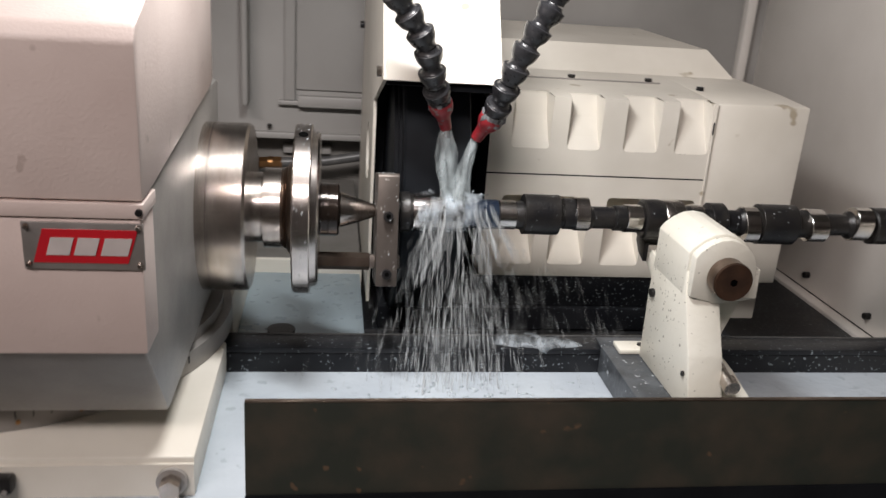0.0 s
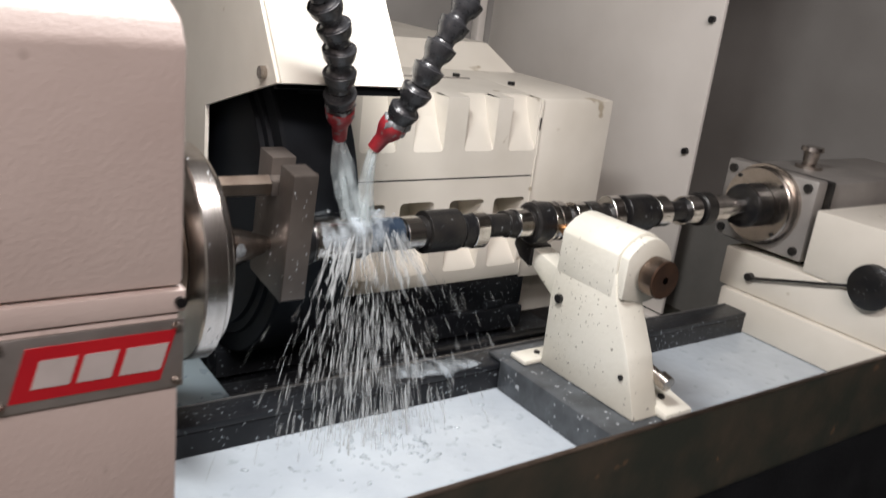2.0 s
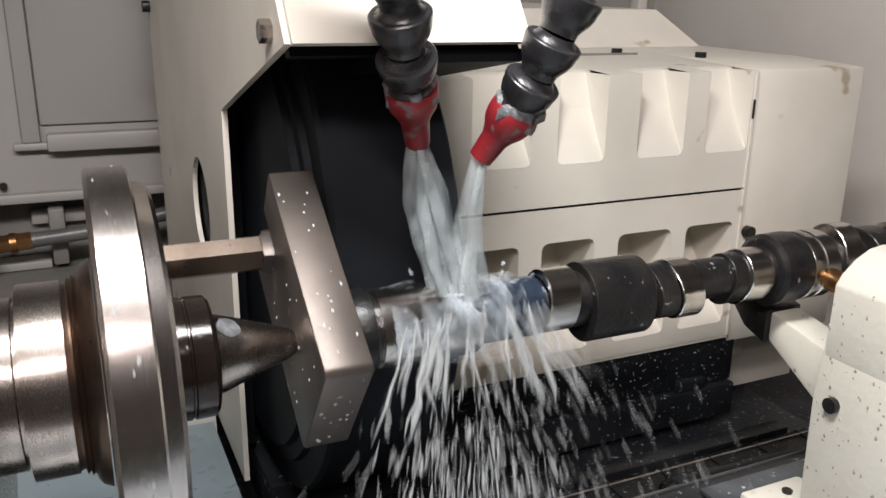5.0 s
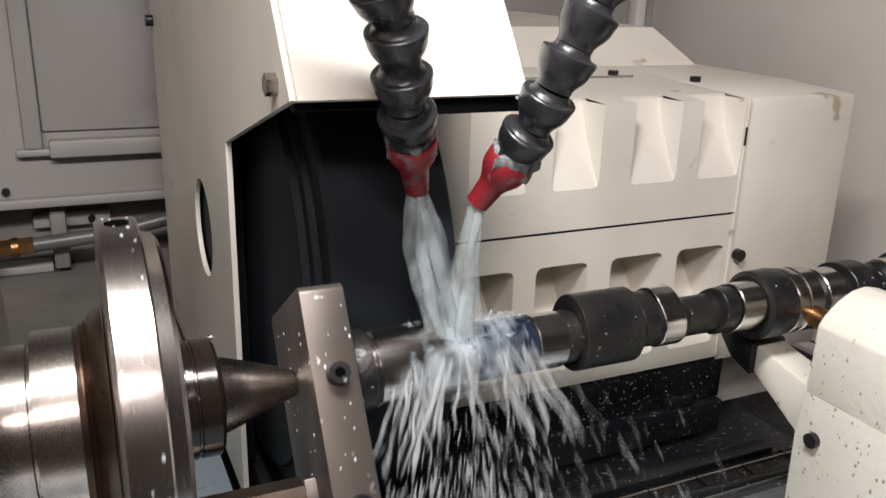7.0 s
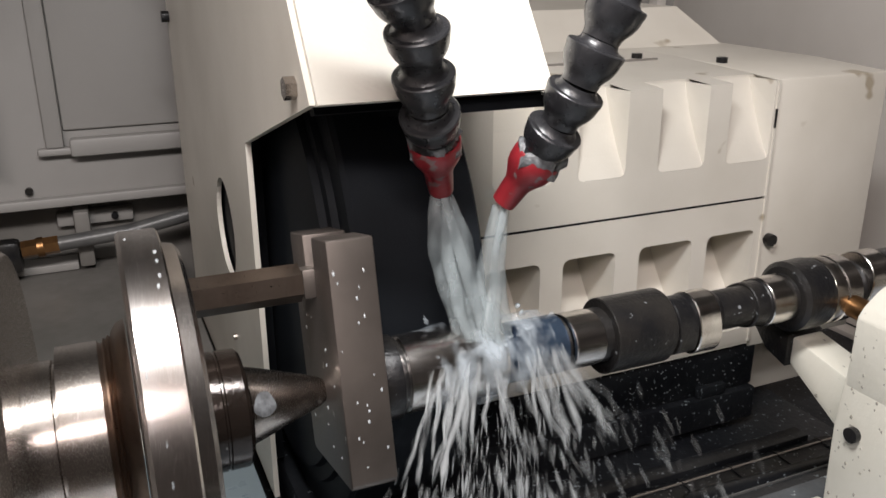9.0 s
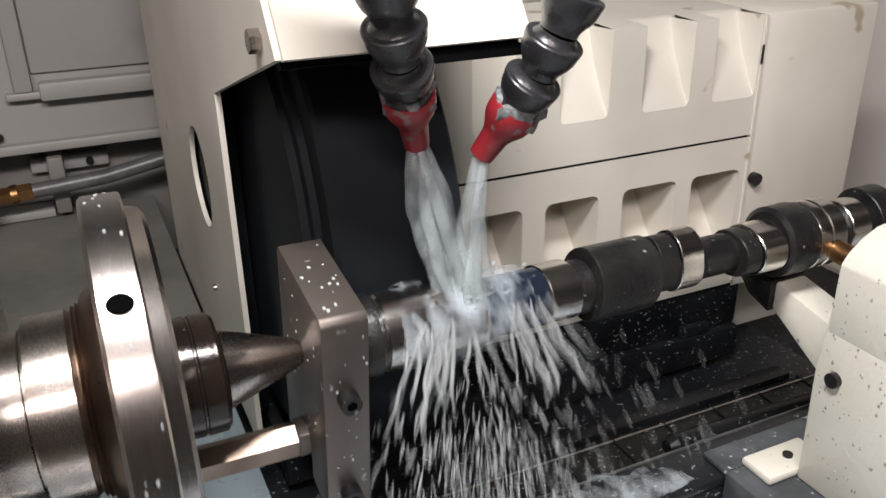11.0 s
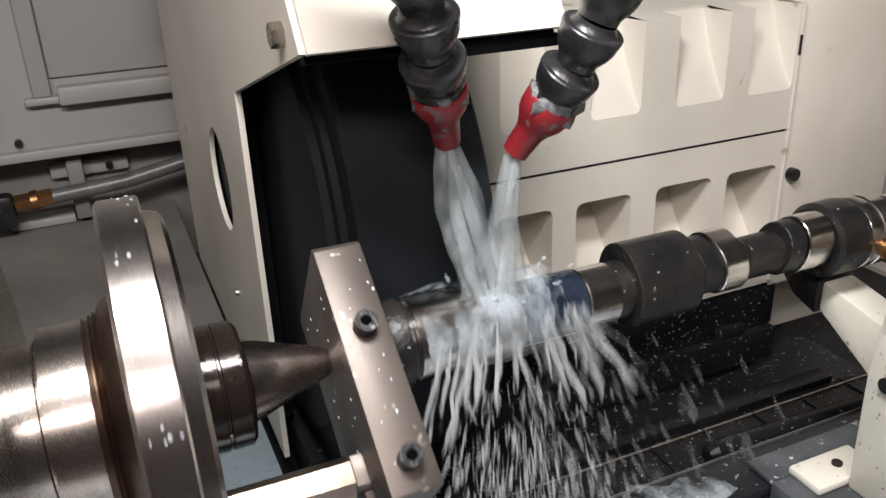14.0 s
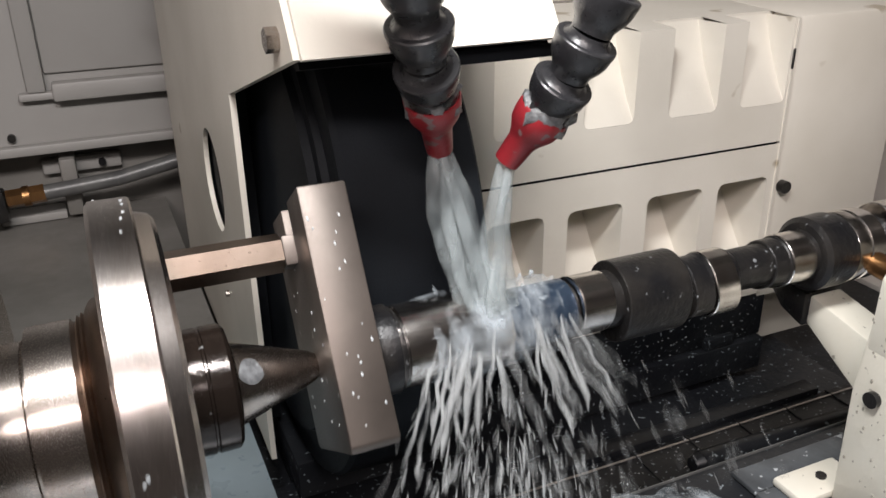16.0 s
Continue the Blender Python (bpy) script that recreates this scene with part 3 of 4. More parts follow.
# ---- wheelhead ----
whead = thing("wheelhead", "cream wheelhead cover with stepped louvre pockets", "wheelhead")
U0 = 0.003
bm = B()
loops = [[(0.177, 0.866), (0.177, 1.1530), (-0.004, 1.2050), (0.101, 1.354), (0.60, 1.354), (0.60, 0.866)],
         [(0.305 + 0.0425 * math.cos(k * math.tau / 36), 1.056 + 0.0425 * math.sin(k * math.tau / 36)) for k in range(36)]]
rim = []
for lp in loops:
    vs = [bm.verts.new((U0, *p)) for p in lp]
    rim += [bm.edges.new((vs[k], vs[(k + 1) % len(vs)])) for k in range(len(vs))]
bmesh.ops.triangle_fill(bm, edges=rim, use_beauty=True)
ext = bmesh.ops.extrude_face_region(bm, geom=list(bm.faces))
bmesh.ops.translate(bm, verts=[v for v in ext["geom"] if isinstance(v, bmesh.types.BMVert)], vec=(0.004, 0, 0))
part("side_sheet", bm, CREAM, whead, "cream side sheet with a round hole", 0)
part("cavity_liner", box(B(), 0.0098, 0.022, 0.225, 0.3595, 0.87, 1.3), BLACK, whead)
part("sloped_guard", prism(B(), [(-0.008, 1.2055), (0.099, 1.3595), (0.102, 1.3575), (-0.004, 1.204)], "x", U0 + 0.0030, 0.1345), CREAM, whead, "white sloped guard plate")
part("guard_bolt", rod(B(), (U0, 0.0225, 1.210), (U0 - 0.006, 0.0225, 1.210), 0.0060, seg=6), STEEL, whead, "hex bolt")
part("guard_clip", rod(B(), (U0, 0.581, 1.216), (U0 - 0.008, 0.581, 1.216), 0.006, seg=12), BLACKIRON, whead)
part("sheet_screw", rod(B(), (U0, 0.30, 0.955), (U0 - 0.003, 0.30, 0.955), 0.003, seg=10), STEEL, whead)
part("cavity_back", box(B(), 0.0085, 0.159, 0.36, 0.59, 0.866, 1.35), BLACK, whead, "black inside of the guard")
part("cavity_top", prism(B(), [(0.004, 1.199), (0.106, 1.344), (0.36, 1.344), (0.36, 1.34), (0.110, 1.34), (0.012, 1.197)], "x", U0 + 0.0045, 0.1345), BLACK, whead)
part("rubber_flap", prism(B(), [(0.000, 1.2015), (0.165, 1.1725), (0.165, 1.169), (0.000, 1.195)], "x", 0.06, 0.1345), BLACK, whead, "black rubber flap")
part("grinding_wheel", turned(B(), [(0.0235, 0.10), (0.0245, 0.16), (0.029, 0.162), (0.029, 0.172), (0.033, 0.174), (0.033, 0.193), (0.036, 0.1955), (0.111, 0.1955), (0.113, 0.193), (0.113, 0.10)], 128, (0, 0.2175, AX - 0.005)), WHEEL, whead, "black grinding wheel")

FV = 0.1705
ZT, ZS, ZB = 1.1695, 1.062, 0.915
UL, UR = 0.160, 0.4755
UP = ((0.190, 0.244), (0.268, 0.315), (0.348, 0.398), (0.422, 0.4715))
LOW = ((0.185, 0.236), (0.258, 0.311), (0.336, 0.394), (0.411, 0.4665))


def pocket_panel(u0, u1, z0, z1, pockets, pz0, pz1, depth, open_top):
    """A front panel with wedge pockets that are deep above and run out below."""
    bm = B()

    def q(*pts):
        bm.faces.new([bm.verts.new(p) for p in pts])

    def cell(a, b, c, d):
        q((a, FV, c), (b, FV, c), (b, FV, d), (a, FV, d))
    xs = [u0] + [x for p in pockets for x in p] + [u1]
    for i in range(0, len(xs), 2):
        cell(xs[i], xs[i + 1], z0, z1)
    top = z1 if open_top else pz1
    r = 0.006
    for a, b in pockets:
        cell(a, b, z0, pz0)
        q((a, FV, pz0), (a + r, FV, pz0), (a + 0.3 * r, FV, pz0 + 0.3 * r), (a, FV, pz0 + r))
        q((b, FV, pz0), (b, FV, pz0 + r), (b - 0.3 * r, FV, pz0 + 0.3 * r), (b - r, FV, pz0))
        if not open_top:
            cell(a, b, pz1, z1)
            q((a, FV, pz1), (a, FV, pz1 - r), (a + 0.3 * r, FV, pz1 - 0.3 * r), (a + r, FV, pz1))
            q((b, FV, pz1), (b - r, FV, pz1), (b - 0.3 * r, FV, pz1 - 0.3 * r), (b, FV, pz1 - r))
        d = FV + depth
        rows = [(pz0, FV + 0.0004), (pz0 + (top - pz0) * 0.25, FV + depth * 0.30), (pz0 + (top - pz0) * 0.6, FV + depth * 0.66), (top, d)]
        ins = [0.0005, 0.002, 0.0035, 0.004]
        for (za, da), (zb, db), ia, ib in zip(rows, rows[1:], ins, ins[1:]):
            q((a + ia, da, za), (b - ia, da, za), (b - ib, db, zb), (a + ib, db, zb))
            q((a, FV, za), (a + ia, da, za), (a + ib, db, zb), (a, FV, zb))
            q((b, FV, za), (b, FV, zb), (b - ib, db, zb), (b - ia, da, za))
        if not open_top:
            q((a, FV, top), (b, FV, top), (b - 0.004, d, top), (a + 0.004, d, top))
    return bm


part("upper_panel", pocket_panel(UL, UR, ZS + 0.001, ZT, UP, 1.098, ZT, 0.030, True), CREAM, whead, "", 0)
part("lower_panel", pocket_panel(UL, UR, ZB, ZS - 0.001, LOW, 0.930, 1.0315, 0.068, False), CREAM, whead, "", 0)
bm = B()
xs = [UL] + [x for p in UP for x in p] + [UR]
for i in range(0, len(xs), 2):
    bm.faces.new([bm.verts.new(p) for p in ((xs[i], FV, ZT), (xs[i + 1], FV, ZT), (xs[i + 1], FV + 0.03, ZT + 0.002), (xs[i], FV + 0.03, ZT + 0.002))])
prism(bm, [(FV + 0.0302, 1.157), (FV + 0.0302, ZT + 0.002), (0.32, 1.177), (0.393, 1.178), (0.393, 1.157)], "x", UL, UR)
part("sloped_top", bm, CREAM, whead, "", 0)
part("panel_edge", box(B(), UR - 0.0015, UR + 0.0005, FV - 0.0012, FV + 0.004, ZB, ZT), CREAM, whead)
part("top_seam", box(B(), UL, 0.44, 0.2995, 0.3015, 1.1755, 1.1782), PLATE, whead)
part("seam", box(B(), UL, UR, FV + 0.003, FV + 0.006, ZS - 0.002, ZS + 0.002), BLACK, whead)
part("panel_backing", box(B(), UL + 0.0002, UR - 0.0002, FV + 0.074, 0.59, ZB, 1.153), BLACK, whead)
part("bottom_edge", box(B(), UL, UR, FV + 0.0005, FV + 0.073, ZB - 0.003, ZB - 0.0003), CREAM, whead)
part("end_box", prism(B(), [(0.1730, 0.905), (0.1730, 1.170), (0.26, 1.1755), (0.393, 1.178), (0.59, 1.182), (0.59, 0.905)], "x", UR + 0.0008, 0.615, 0.003), CREAM, whead, "plain cream end box")
part("end_box_foot", box(B(), UR + 0.004, 0.612, 0.206, 0.588, 0.832, 0.9046, 0.002), CREAM, whead)
part("rear_deck", box(B(), UL, 0.61, 0.3935, 0.78, 1.15, 1.1775), CREAM, whead)
bm = B()
vs = [bm.verts.new(p) for p in [(UL, 0.395, 1.178), (0.604, 0.395, 1.178), (0.571, 0.440, 1.219), (UL, 0.440, 1.219), (UL, 0.78, 1.226), (0.571, 0.78, 1.226), (0.604, 0.78, 1.178), (UL, 0.78, 1.178)]]
for f in ((0, 1, 2, 3), (3, 2, 5, 4), (1, 6, 5, 2), (4, 5, 6, 7), (0, 3, 4, 7)):
    bm.faces.new([vs[i] for i in f])
part("upper_hood", bm, CREAM, whead, "", 20)
for u, v, z in ((0.307, 0.320, 1.1755), (0.428, 0.318, 1.1755), (0.486, 0.259, 1.1745)):
    part("cover_bolt", rod(B(), (u, v, z), (u, v, z + 0.006), 0.0055, seg=14), BLACKIRON, whead, "black bolt")
part("side_bolt", rod(B(), (0.486, 0.1725, 1.019), (0.486, 0.1655, 1.019), 0.0058, seg=14), BLACKIRON, whead, "black bolt")
part("catch", box(B(), 0.4735, 0.4750, FV - 0.0018, FV - 0.0004, 1.127, 1.144), BLACKIRON, whead)
part("tab", prism(B(), [(0.481, 0.873), (0.527, 0.873), (0.527, 0.9045), (0.492, 0.9045)], "y", 0.1985, 0.2018, 0.001), CREAM, whead)

slide = thing("wheel_slide", "wet black wheelhead slide with stepped way covers", "machine slide")
part("slide_body", box(B(), 0.10, 0.4903, 0.1735, 0.60, 0.8633, 0.9115, 0.002), WAYBLACK, slide)
part("slide_notch", box(B(), 0.4180, 0.4510, 0.1670, 0.1733, 0.8634, 0.8750, 0.001), WAYBLACK, slide)
part("slide_foot", box(B(), 0.02, 0.4893, 0.1660, 0.60, 0.8290, 0.8630, 0.002), WAYBLACK, slide)
# set-back black strip that stands for the shadow in the gap below
part("slide_gap_shade", box(B(), 0.02, 0.4863, 0.200, 0.60, 0.8206, 0.8287), BLACK, slide)
ways = thing("way_cover", "wet black stepped way covers behind the tray", "way cover")
for y0, y1, z, x1 in ((-0.0055, 0.0315, 0.852, 0.70), (0.0325, 0.0775, 0.857, 0.56), (0.0785, 0.0945, 0.8615, 0.47), (0.0955, 0.34, 0.820, 0.56)):
    part("cover_plate", box(B(), -0.0025, x1, y0, y1, BED + 0.0005, z, 0.0012), WAYBLACK, ways)
for k in range(9):
    part("cover_lip", box(B(), 0.06 + 0.052 * k, 0.0612 + 0.052 * k, 0.033, 0.077, 0.857, 0.8582), WAYBLACK, ways)
# pale strip laid on for the bright reflection along the cover's edge
part("edge_gleam", box(B(), 0.02, 0.555, 0.0695, 0.0712, 0.8572, 0.8580), PLATE, ways, "pale strip painted as an edge gleam")
part("rear_deck", box(B(), 0.5605, 0.85, 0.0325, 0.80, BED + 0.0003, 0.7785), WAYBLACK, ways)
part("round_bar", rod(B(), (0.300, 0.034, 0.867), (0.60, 0.022, 0.867), 0.0095), WAYBLACK, ways)
part("bar_end", rod(B(), (0.293, 0.0343, 0.867), (0.2998, 0.034, 0.867), 0.006, 0.0095), WAYBLACK, ways)

# ---- steady rest ----
rest = thing("steady_rest", "dirty white cast steady rest with a brown knob", "steady rest", at=pose(0.002, 0, 0))
part("base_plate", box(B(), 0.274, 0.39, -0.325, -0.0425, 0.8695, 0.906, 0.002), SPECKLED, rest, "speckled dark base plate")
part("base_tongue", box(B(), 0.275, 0.389, -0.0424, -0.019, 0.9018, 0.9058, 0.001), SPECKLED, rest, "speckled dark plate")
bm = B()
prism(bm, [(-0.068, 0.9065), (-0.066, 0.99), (-0.0715, 1.0635), (-0.150, 1.0605), (-0.160, 1.022), (-0.190, 0.966), (-0.212, 0.9065)], "x", 0.3125, 0.350, 0.002)
prism(bm, [(-0.068, 0.935), (-0.074, 1.052), (-0.1625, 1.052), (-0.1635, 1.021), (-0.134, 1.005), (-0.134, 0.935)], "x", 0.3502, 0.388)
for v in bm.verts:
    if v.co.x > 0.384:
        v.co.x = 0.363 + 0.025 * min(max((v.co.z - 0.935) / 0.07, 0), 1)
part("body", bm, STEADYWHITE, rest)
ARCH = [(0.3122, 1.020), (0.3122, 1.066), (0.3165, 1.0725), (0.326, 1.0805), (0.337, 1.0860), (0.348, 1.0875), (0.360, 1.0850), (0.371, 1.0785), (0.380, 1.0680), (0.3845, 1.055), (0.3845, 1.038), (0.378, 1.025), (0.366, 1.015), (0.345, 1.012)]
part("barrel", prism(B(), ARCH, "y", -0.1535, -0.0700, 0.0015), STEADYWHITE, rest)
part("barrel_face", prism(B(), [(0.347 + (x - 0.347) * 0.93, 1.048 + (z - 1.048) * 0.93) for x, z in ARCH], "y", -0.1655, -0.1536, 0.0015), STEADYWHITE, rest)
part("knob_stem", rod(B(), (0.347, -0.164, 1.0475), (0.347, -0.173, 1.0475), 0.014), BRONZED, rest)
part("knob", rod(B(), (0.347, -0.171, 1.0475), (0.347, -0.187, 1.0475), 0.0205, seg=40), BRONZED, rest, "brown turned knob")
part("knob_face", rod(B(), (0.347, -0.187, 1.0475), (0.347, -0.1885, 1.0475), 0.0195, seg=40), BROWN, rest, "dark brown face")
part("knob_hole", rod(B(), (0.347, -0.1886, 1.0475), (0.347, -0.1890, 1.0475), 0.004, seg=6), HOLLOWSHADE, rest)
part("side_screw", rod(B(), (0.3130, -0.082, 0.992), (0.3085, -0.082, 0.992), 0.005, seg=14), BLACKIRON, rest)
part("lug_screw", rod(B(), (0.3128, -0.186, 0.945), (0.3105, -0.186, 0.945), 0.003, seg=10), BLACKIRON, rest)
part("clamp_pin", rod(B(), (0.3530, -0.130, 0.9625), (0.3535, -0.204, 0.9445), 0.0055), STEEL, rest, "steel clamp pin")
part("pin_head", rod(B(), (0.3535, -0.202, 0.9450), (0.3537, -0.214, 0.9420), 0.0085), STEEL, rest)
part("foot", prism(B(), [(-0.225, 0.9062), (-0.225, 0.914), (-0.15, 0.930), (-0.11, 0.934), (-0.11, 0.9062)], "x", 0.3465, 0.388, 0.003), STEADYWHITE, rest)
part("foot_screw", rod(B(), (0.364, -0.20, 0.917), (0.364, -0.2005, 0.9215), 0.004, seg=10), BLACKIRON, rest)
part("pad", box(B(), 0.289, 0.342, -0.0675, -0.041, 0.9062, 0.9125, 0.002), STEADYWHITE, rest)
part("pad_screw", rod(B(), (0.318, -0.054, 0.9125), (0.318, -0.054, 0.9145), 0.0035, seg=10), BLACKIRON, rest)
part("jaw_arm", prism(B(), [(-0.0705, 0.972), (-0.074, 1.014), (-0.013, 1.0265), (-0.013, 1.006)], "x", 0.3260, 0.352, 0.002), STEADYWHITE, rest)
part("jaw", prism(B(), [(-0.0128, 1.004), (-0.0128, 1.0275), (-0.003, 1.0295), (0.016, 1.033), (0.018, 1.022), (0.006, 1.010)], "x", 0.3225, 0.354, 0.001), BLACKIRON, rest)
part("jaw_pad", rod(B(), (0.350, -0.0365, 1.054), (0.349, -0.0700, 1.052), 0.0075), BRASS, rest, "brass contact rod")

# ---- coolant hoses ----


def hose(name, pts, tip, label):
    """A ball-jointed hose along pts, the first of which is the nozzle's upper end; tip: the nozzle's lower end."""
    h = thing(name, label, "coolant hose", "coolant hoses")
    pts = [Vector(p) for p in pts]
    tip = Vector(tip)
    lens = [0]
    for a, b in zip(pts, pts[1:]):
        lens.append(lens[-1] + (b - a).length)

    def at(s):
        for i in range(len(pts) - 1):
            if s <= lens[i + 1] or i == len(pts) - 2:
                return pts[i].lerp(pts[i + 1], (s - lens[i]) / (lens[i + 1] - lens[i]))
    step, s = 0.0236, 0.0
    prof = [(x * 0.88, r * 1.02) for x, r in ((0.0, 0.0096), (0.0035, 0.0099), (0.0065, 0.0113), (0.0095, 0.0129), (0.0135, 0.0142), (0.0180, 0.0147), (0.0195, 0.0151), (0.0218, 0.0151), (0.0225, 0.0145), (0.0226, 0.0120), (0.0248, 0.0100), (0.0270, 0.0096))]
    while s + step < lens[-1]:
        a, b = at(s), at(s + step)
        q = Matrix.Translation(a) @ (b - a).to_track_quat("X", "Z").to_matrix().to_4x4()
        part("segment", turned(B(), prof, 36, turn=q), HOSE, h, "", 40)
        s += step
    d = pts[0] - tip
    q = Matrix.Translation(tip) @ d.to_track_quat("X", "Z").to_matrix().to_4x4()
    L = d.length
    part("nozzle", turned(B(), [(0, 0.0058), (0.0005, 0.0068), (L * 0.42, 0.0078), (L * 0.52, 0.0092), (L * 0.68, 0.0124), (L * 0.8, 0.0135), (L * 0.97, 0.0139), (L, 0.0134), (L, 0.0118)], 40, turn=q), RED, h, "red plastic nozzle", 40)
    part("socket_ring", turned(B(), [(L * 0.93, 0.0115), (L, 0.0128), (L + 0.005, 0.0122), (L + 0.008, 0.0095)], 36, turn=q), HOSE, h, "", 40)
    bm = B()
    bmesh.ops.create_icosphere(bm, subdivisions=3, radius=0.0110, matrix=q @ Matrix.Translation((L + 0.001, 0, 0)))
    for v in bm.verts:
        v.co += (v.co - q @ Vector((L + 0.001, 0, 0))) * (0.18 + 0.6 * noise.noise(v.co * 170))
    part("sludge", bm, SLUDGE, h, "grey grinding sludge", 60)
    return h


hose("coolant_hose", [(0.0662, -0.0060, 1.1840), (0.0586, -0.0177, 1.2008), (0.0522, -0.0260, 1.2216), (0.0463, -0.0345, 1.2428), (0.0345, -0.0410, 1.2625), (0.0190, -0.0480, 1.2820), (0.0030, -0.0540, 1.3060), (-0.0030, -0.056, 1.3410), (0.0030, -0.03, 1.4210), (0.0330, 0.02, 1.5210)], (0.0770, 0.0105, 1.1520),
     "black ball-jointed coolant hose with a red nozzle")
hose("coolant_hose", [(0.1258, -0.0085, 1.1700), (0.1316, -0.0218, 1.1920), (0.1372, -0.0315, 1.2147), (0.1450, -0.0360, 1.2367), (0.1540, -0.0400, 1.2585), (0.1646, -0.0420, 1.2786), (0.1770, -0.0440, 1.3010), (0.1850, -0.042, 1.3460), (0.1780, -0.02, 1.4210), (0.1530, 0.02, 1.5210)], (0.1112, 0.0035, 1.1425),
     "black ball-jointed coolant hose with a red nozzle, leaning")

# ---- flowing coolant ----
rng = random.Random(7)


def blob(bm, a, b, r, flat=1.0, seg=6):
    """A wobbly drop drawn out from a to b."""
    a, b = Vector(a), Vector(b)
    q = Matrix.Translation(a) @ (b - a).to_track_quat("X", "Z").to_matrix().to_4x4()
    L = (b - a).length
    rings = []
    for f, k in ((0.0, 0.12), (0.12, 0.55), (0.35, 0.85), (0.65, 1.0), (0.88, 0.72), (1.0, 0.15)):
        w, oy, oz = k * r * rng.uniform(0.7, 1.25), rng.uniform(-0.3, 0.3) * r, rng.uniform(-0.3, 0.3) * r
        rings.append([bm.verts.new(q @ Vector((f * L, oy + w * math.cos(i * math.tau / seg), oz + flat * w * math.sin(i * math.tau / seg)))) for i in range(seg)])
    for u, v in zip(rings, rings[1:]):
        for i in range(seg):
            bm.faces.new((u[i], u[(i + 1) % seg], v[(i + 1) % seg], v[i]))
    bm.faces.new(rings[0][::-1])
    bm.faces.new(rings[-1])


def jet(name, a, m, b, w0, w1, w2):
    """A stream that curves from a past m to b, of widths w0, w1 and w2, with a few strands round it."""
    a, m, b = Vector(a), Vector(m), Vector(b)
    for strand_no in range(3):
        bm = B()
        rings = []
        n, seg = 16, 14 if strand_no == 0 else 8
        off = rng.uniform(-1, 1)
        for i in range(n + 1):
            f = i / n
            c = a * (1 - f) ** 2 + m * 2 * f * (1 - f) + b * f * f
            wid = w0 * (1 - f) ** 2 + w1 * 2 * f * (1 - f) + w2 * f * f
            if strand_no:
                c = c + Vector((wid * 0.85 * off * f ** 0.6 + 0.002 * noise.noise(Vector((f * 4, strand_no * 3.0, a.x * 80))), -0.5 * wid - 0.0005, 0))
                wid *= 0.30
            ring = []
            for k in range(seg):
                an = k * math.tau / seg
                wob = 1 + 0.4 * f * noise.noise(Vector((math.cos(an) * 1.5, math.sin(an) * 1.5, f * 6 + a.x * 90 + strand_no)))
                ring.append(bm.verts.new(c + Vector((wid * wob * math.cos(an), 0.45 * wid * wob * math.sin(an), 0))))
            rings.append(ring)
        for u, v in zip(rings, rings[1:]):
            for k in range(seg):
                bm.faces.new((u[k], u[(k + 1) % seg], v[(k + 1) % seg], v[k]))
        if strand_no == 0:
            stream = new(name, mesh_of(name, bm, STREAM, 180))
        else:
            part("strand", bm, STREAM, stream, "", 180)
    return tagged(stream, "grey translucent stream of coolant from a nozzle", "coolant stream", "coolant streams")


jets = [jet("coolant_stream", (0.0770, 0.0100, 1.1525), (0.076, -0.002, 1.120), (0.086, -0.018, 1.074), 0.0060, 0.0195, 0.0100), jet("coolant_stream", (0.1110, 0.0035, 1.1430), (0.098, -0.006, 1.112), (0.092, -0.020, 1.074), 0.0056, 0.0078, 0.0150)]


def strand(bm, pts, r):
    """A thin wavy ribbon of liquid through pts."""
    rings = []
    for i, p in enumerate(pts):
        k = r * rng.uniform(0.5, 1.3) * (0.25 if i in (0, len(pts) - 1) else 1)
        rings.append([bm.verts.new(p + Vector((k * math.cos(j * math.tau / 6), 0.6 * k * math.sin(j * math.tau / 6), 0))) for j in range(6)])
    for u, v in zip(rings, rings[1:]):
        for j in range(6):
            bm.faces.new((u[j], u[(j + 1) % 6], v[(j + 1) % 6], v[j]))
    bm.faces.new(rings[0][::-1])
    bm.faces.new(rings[-1])


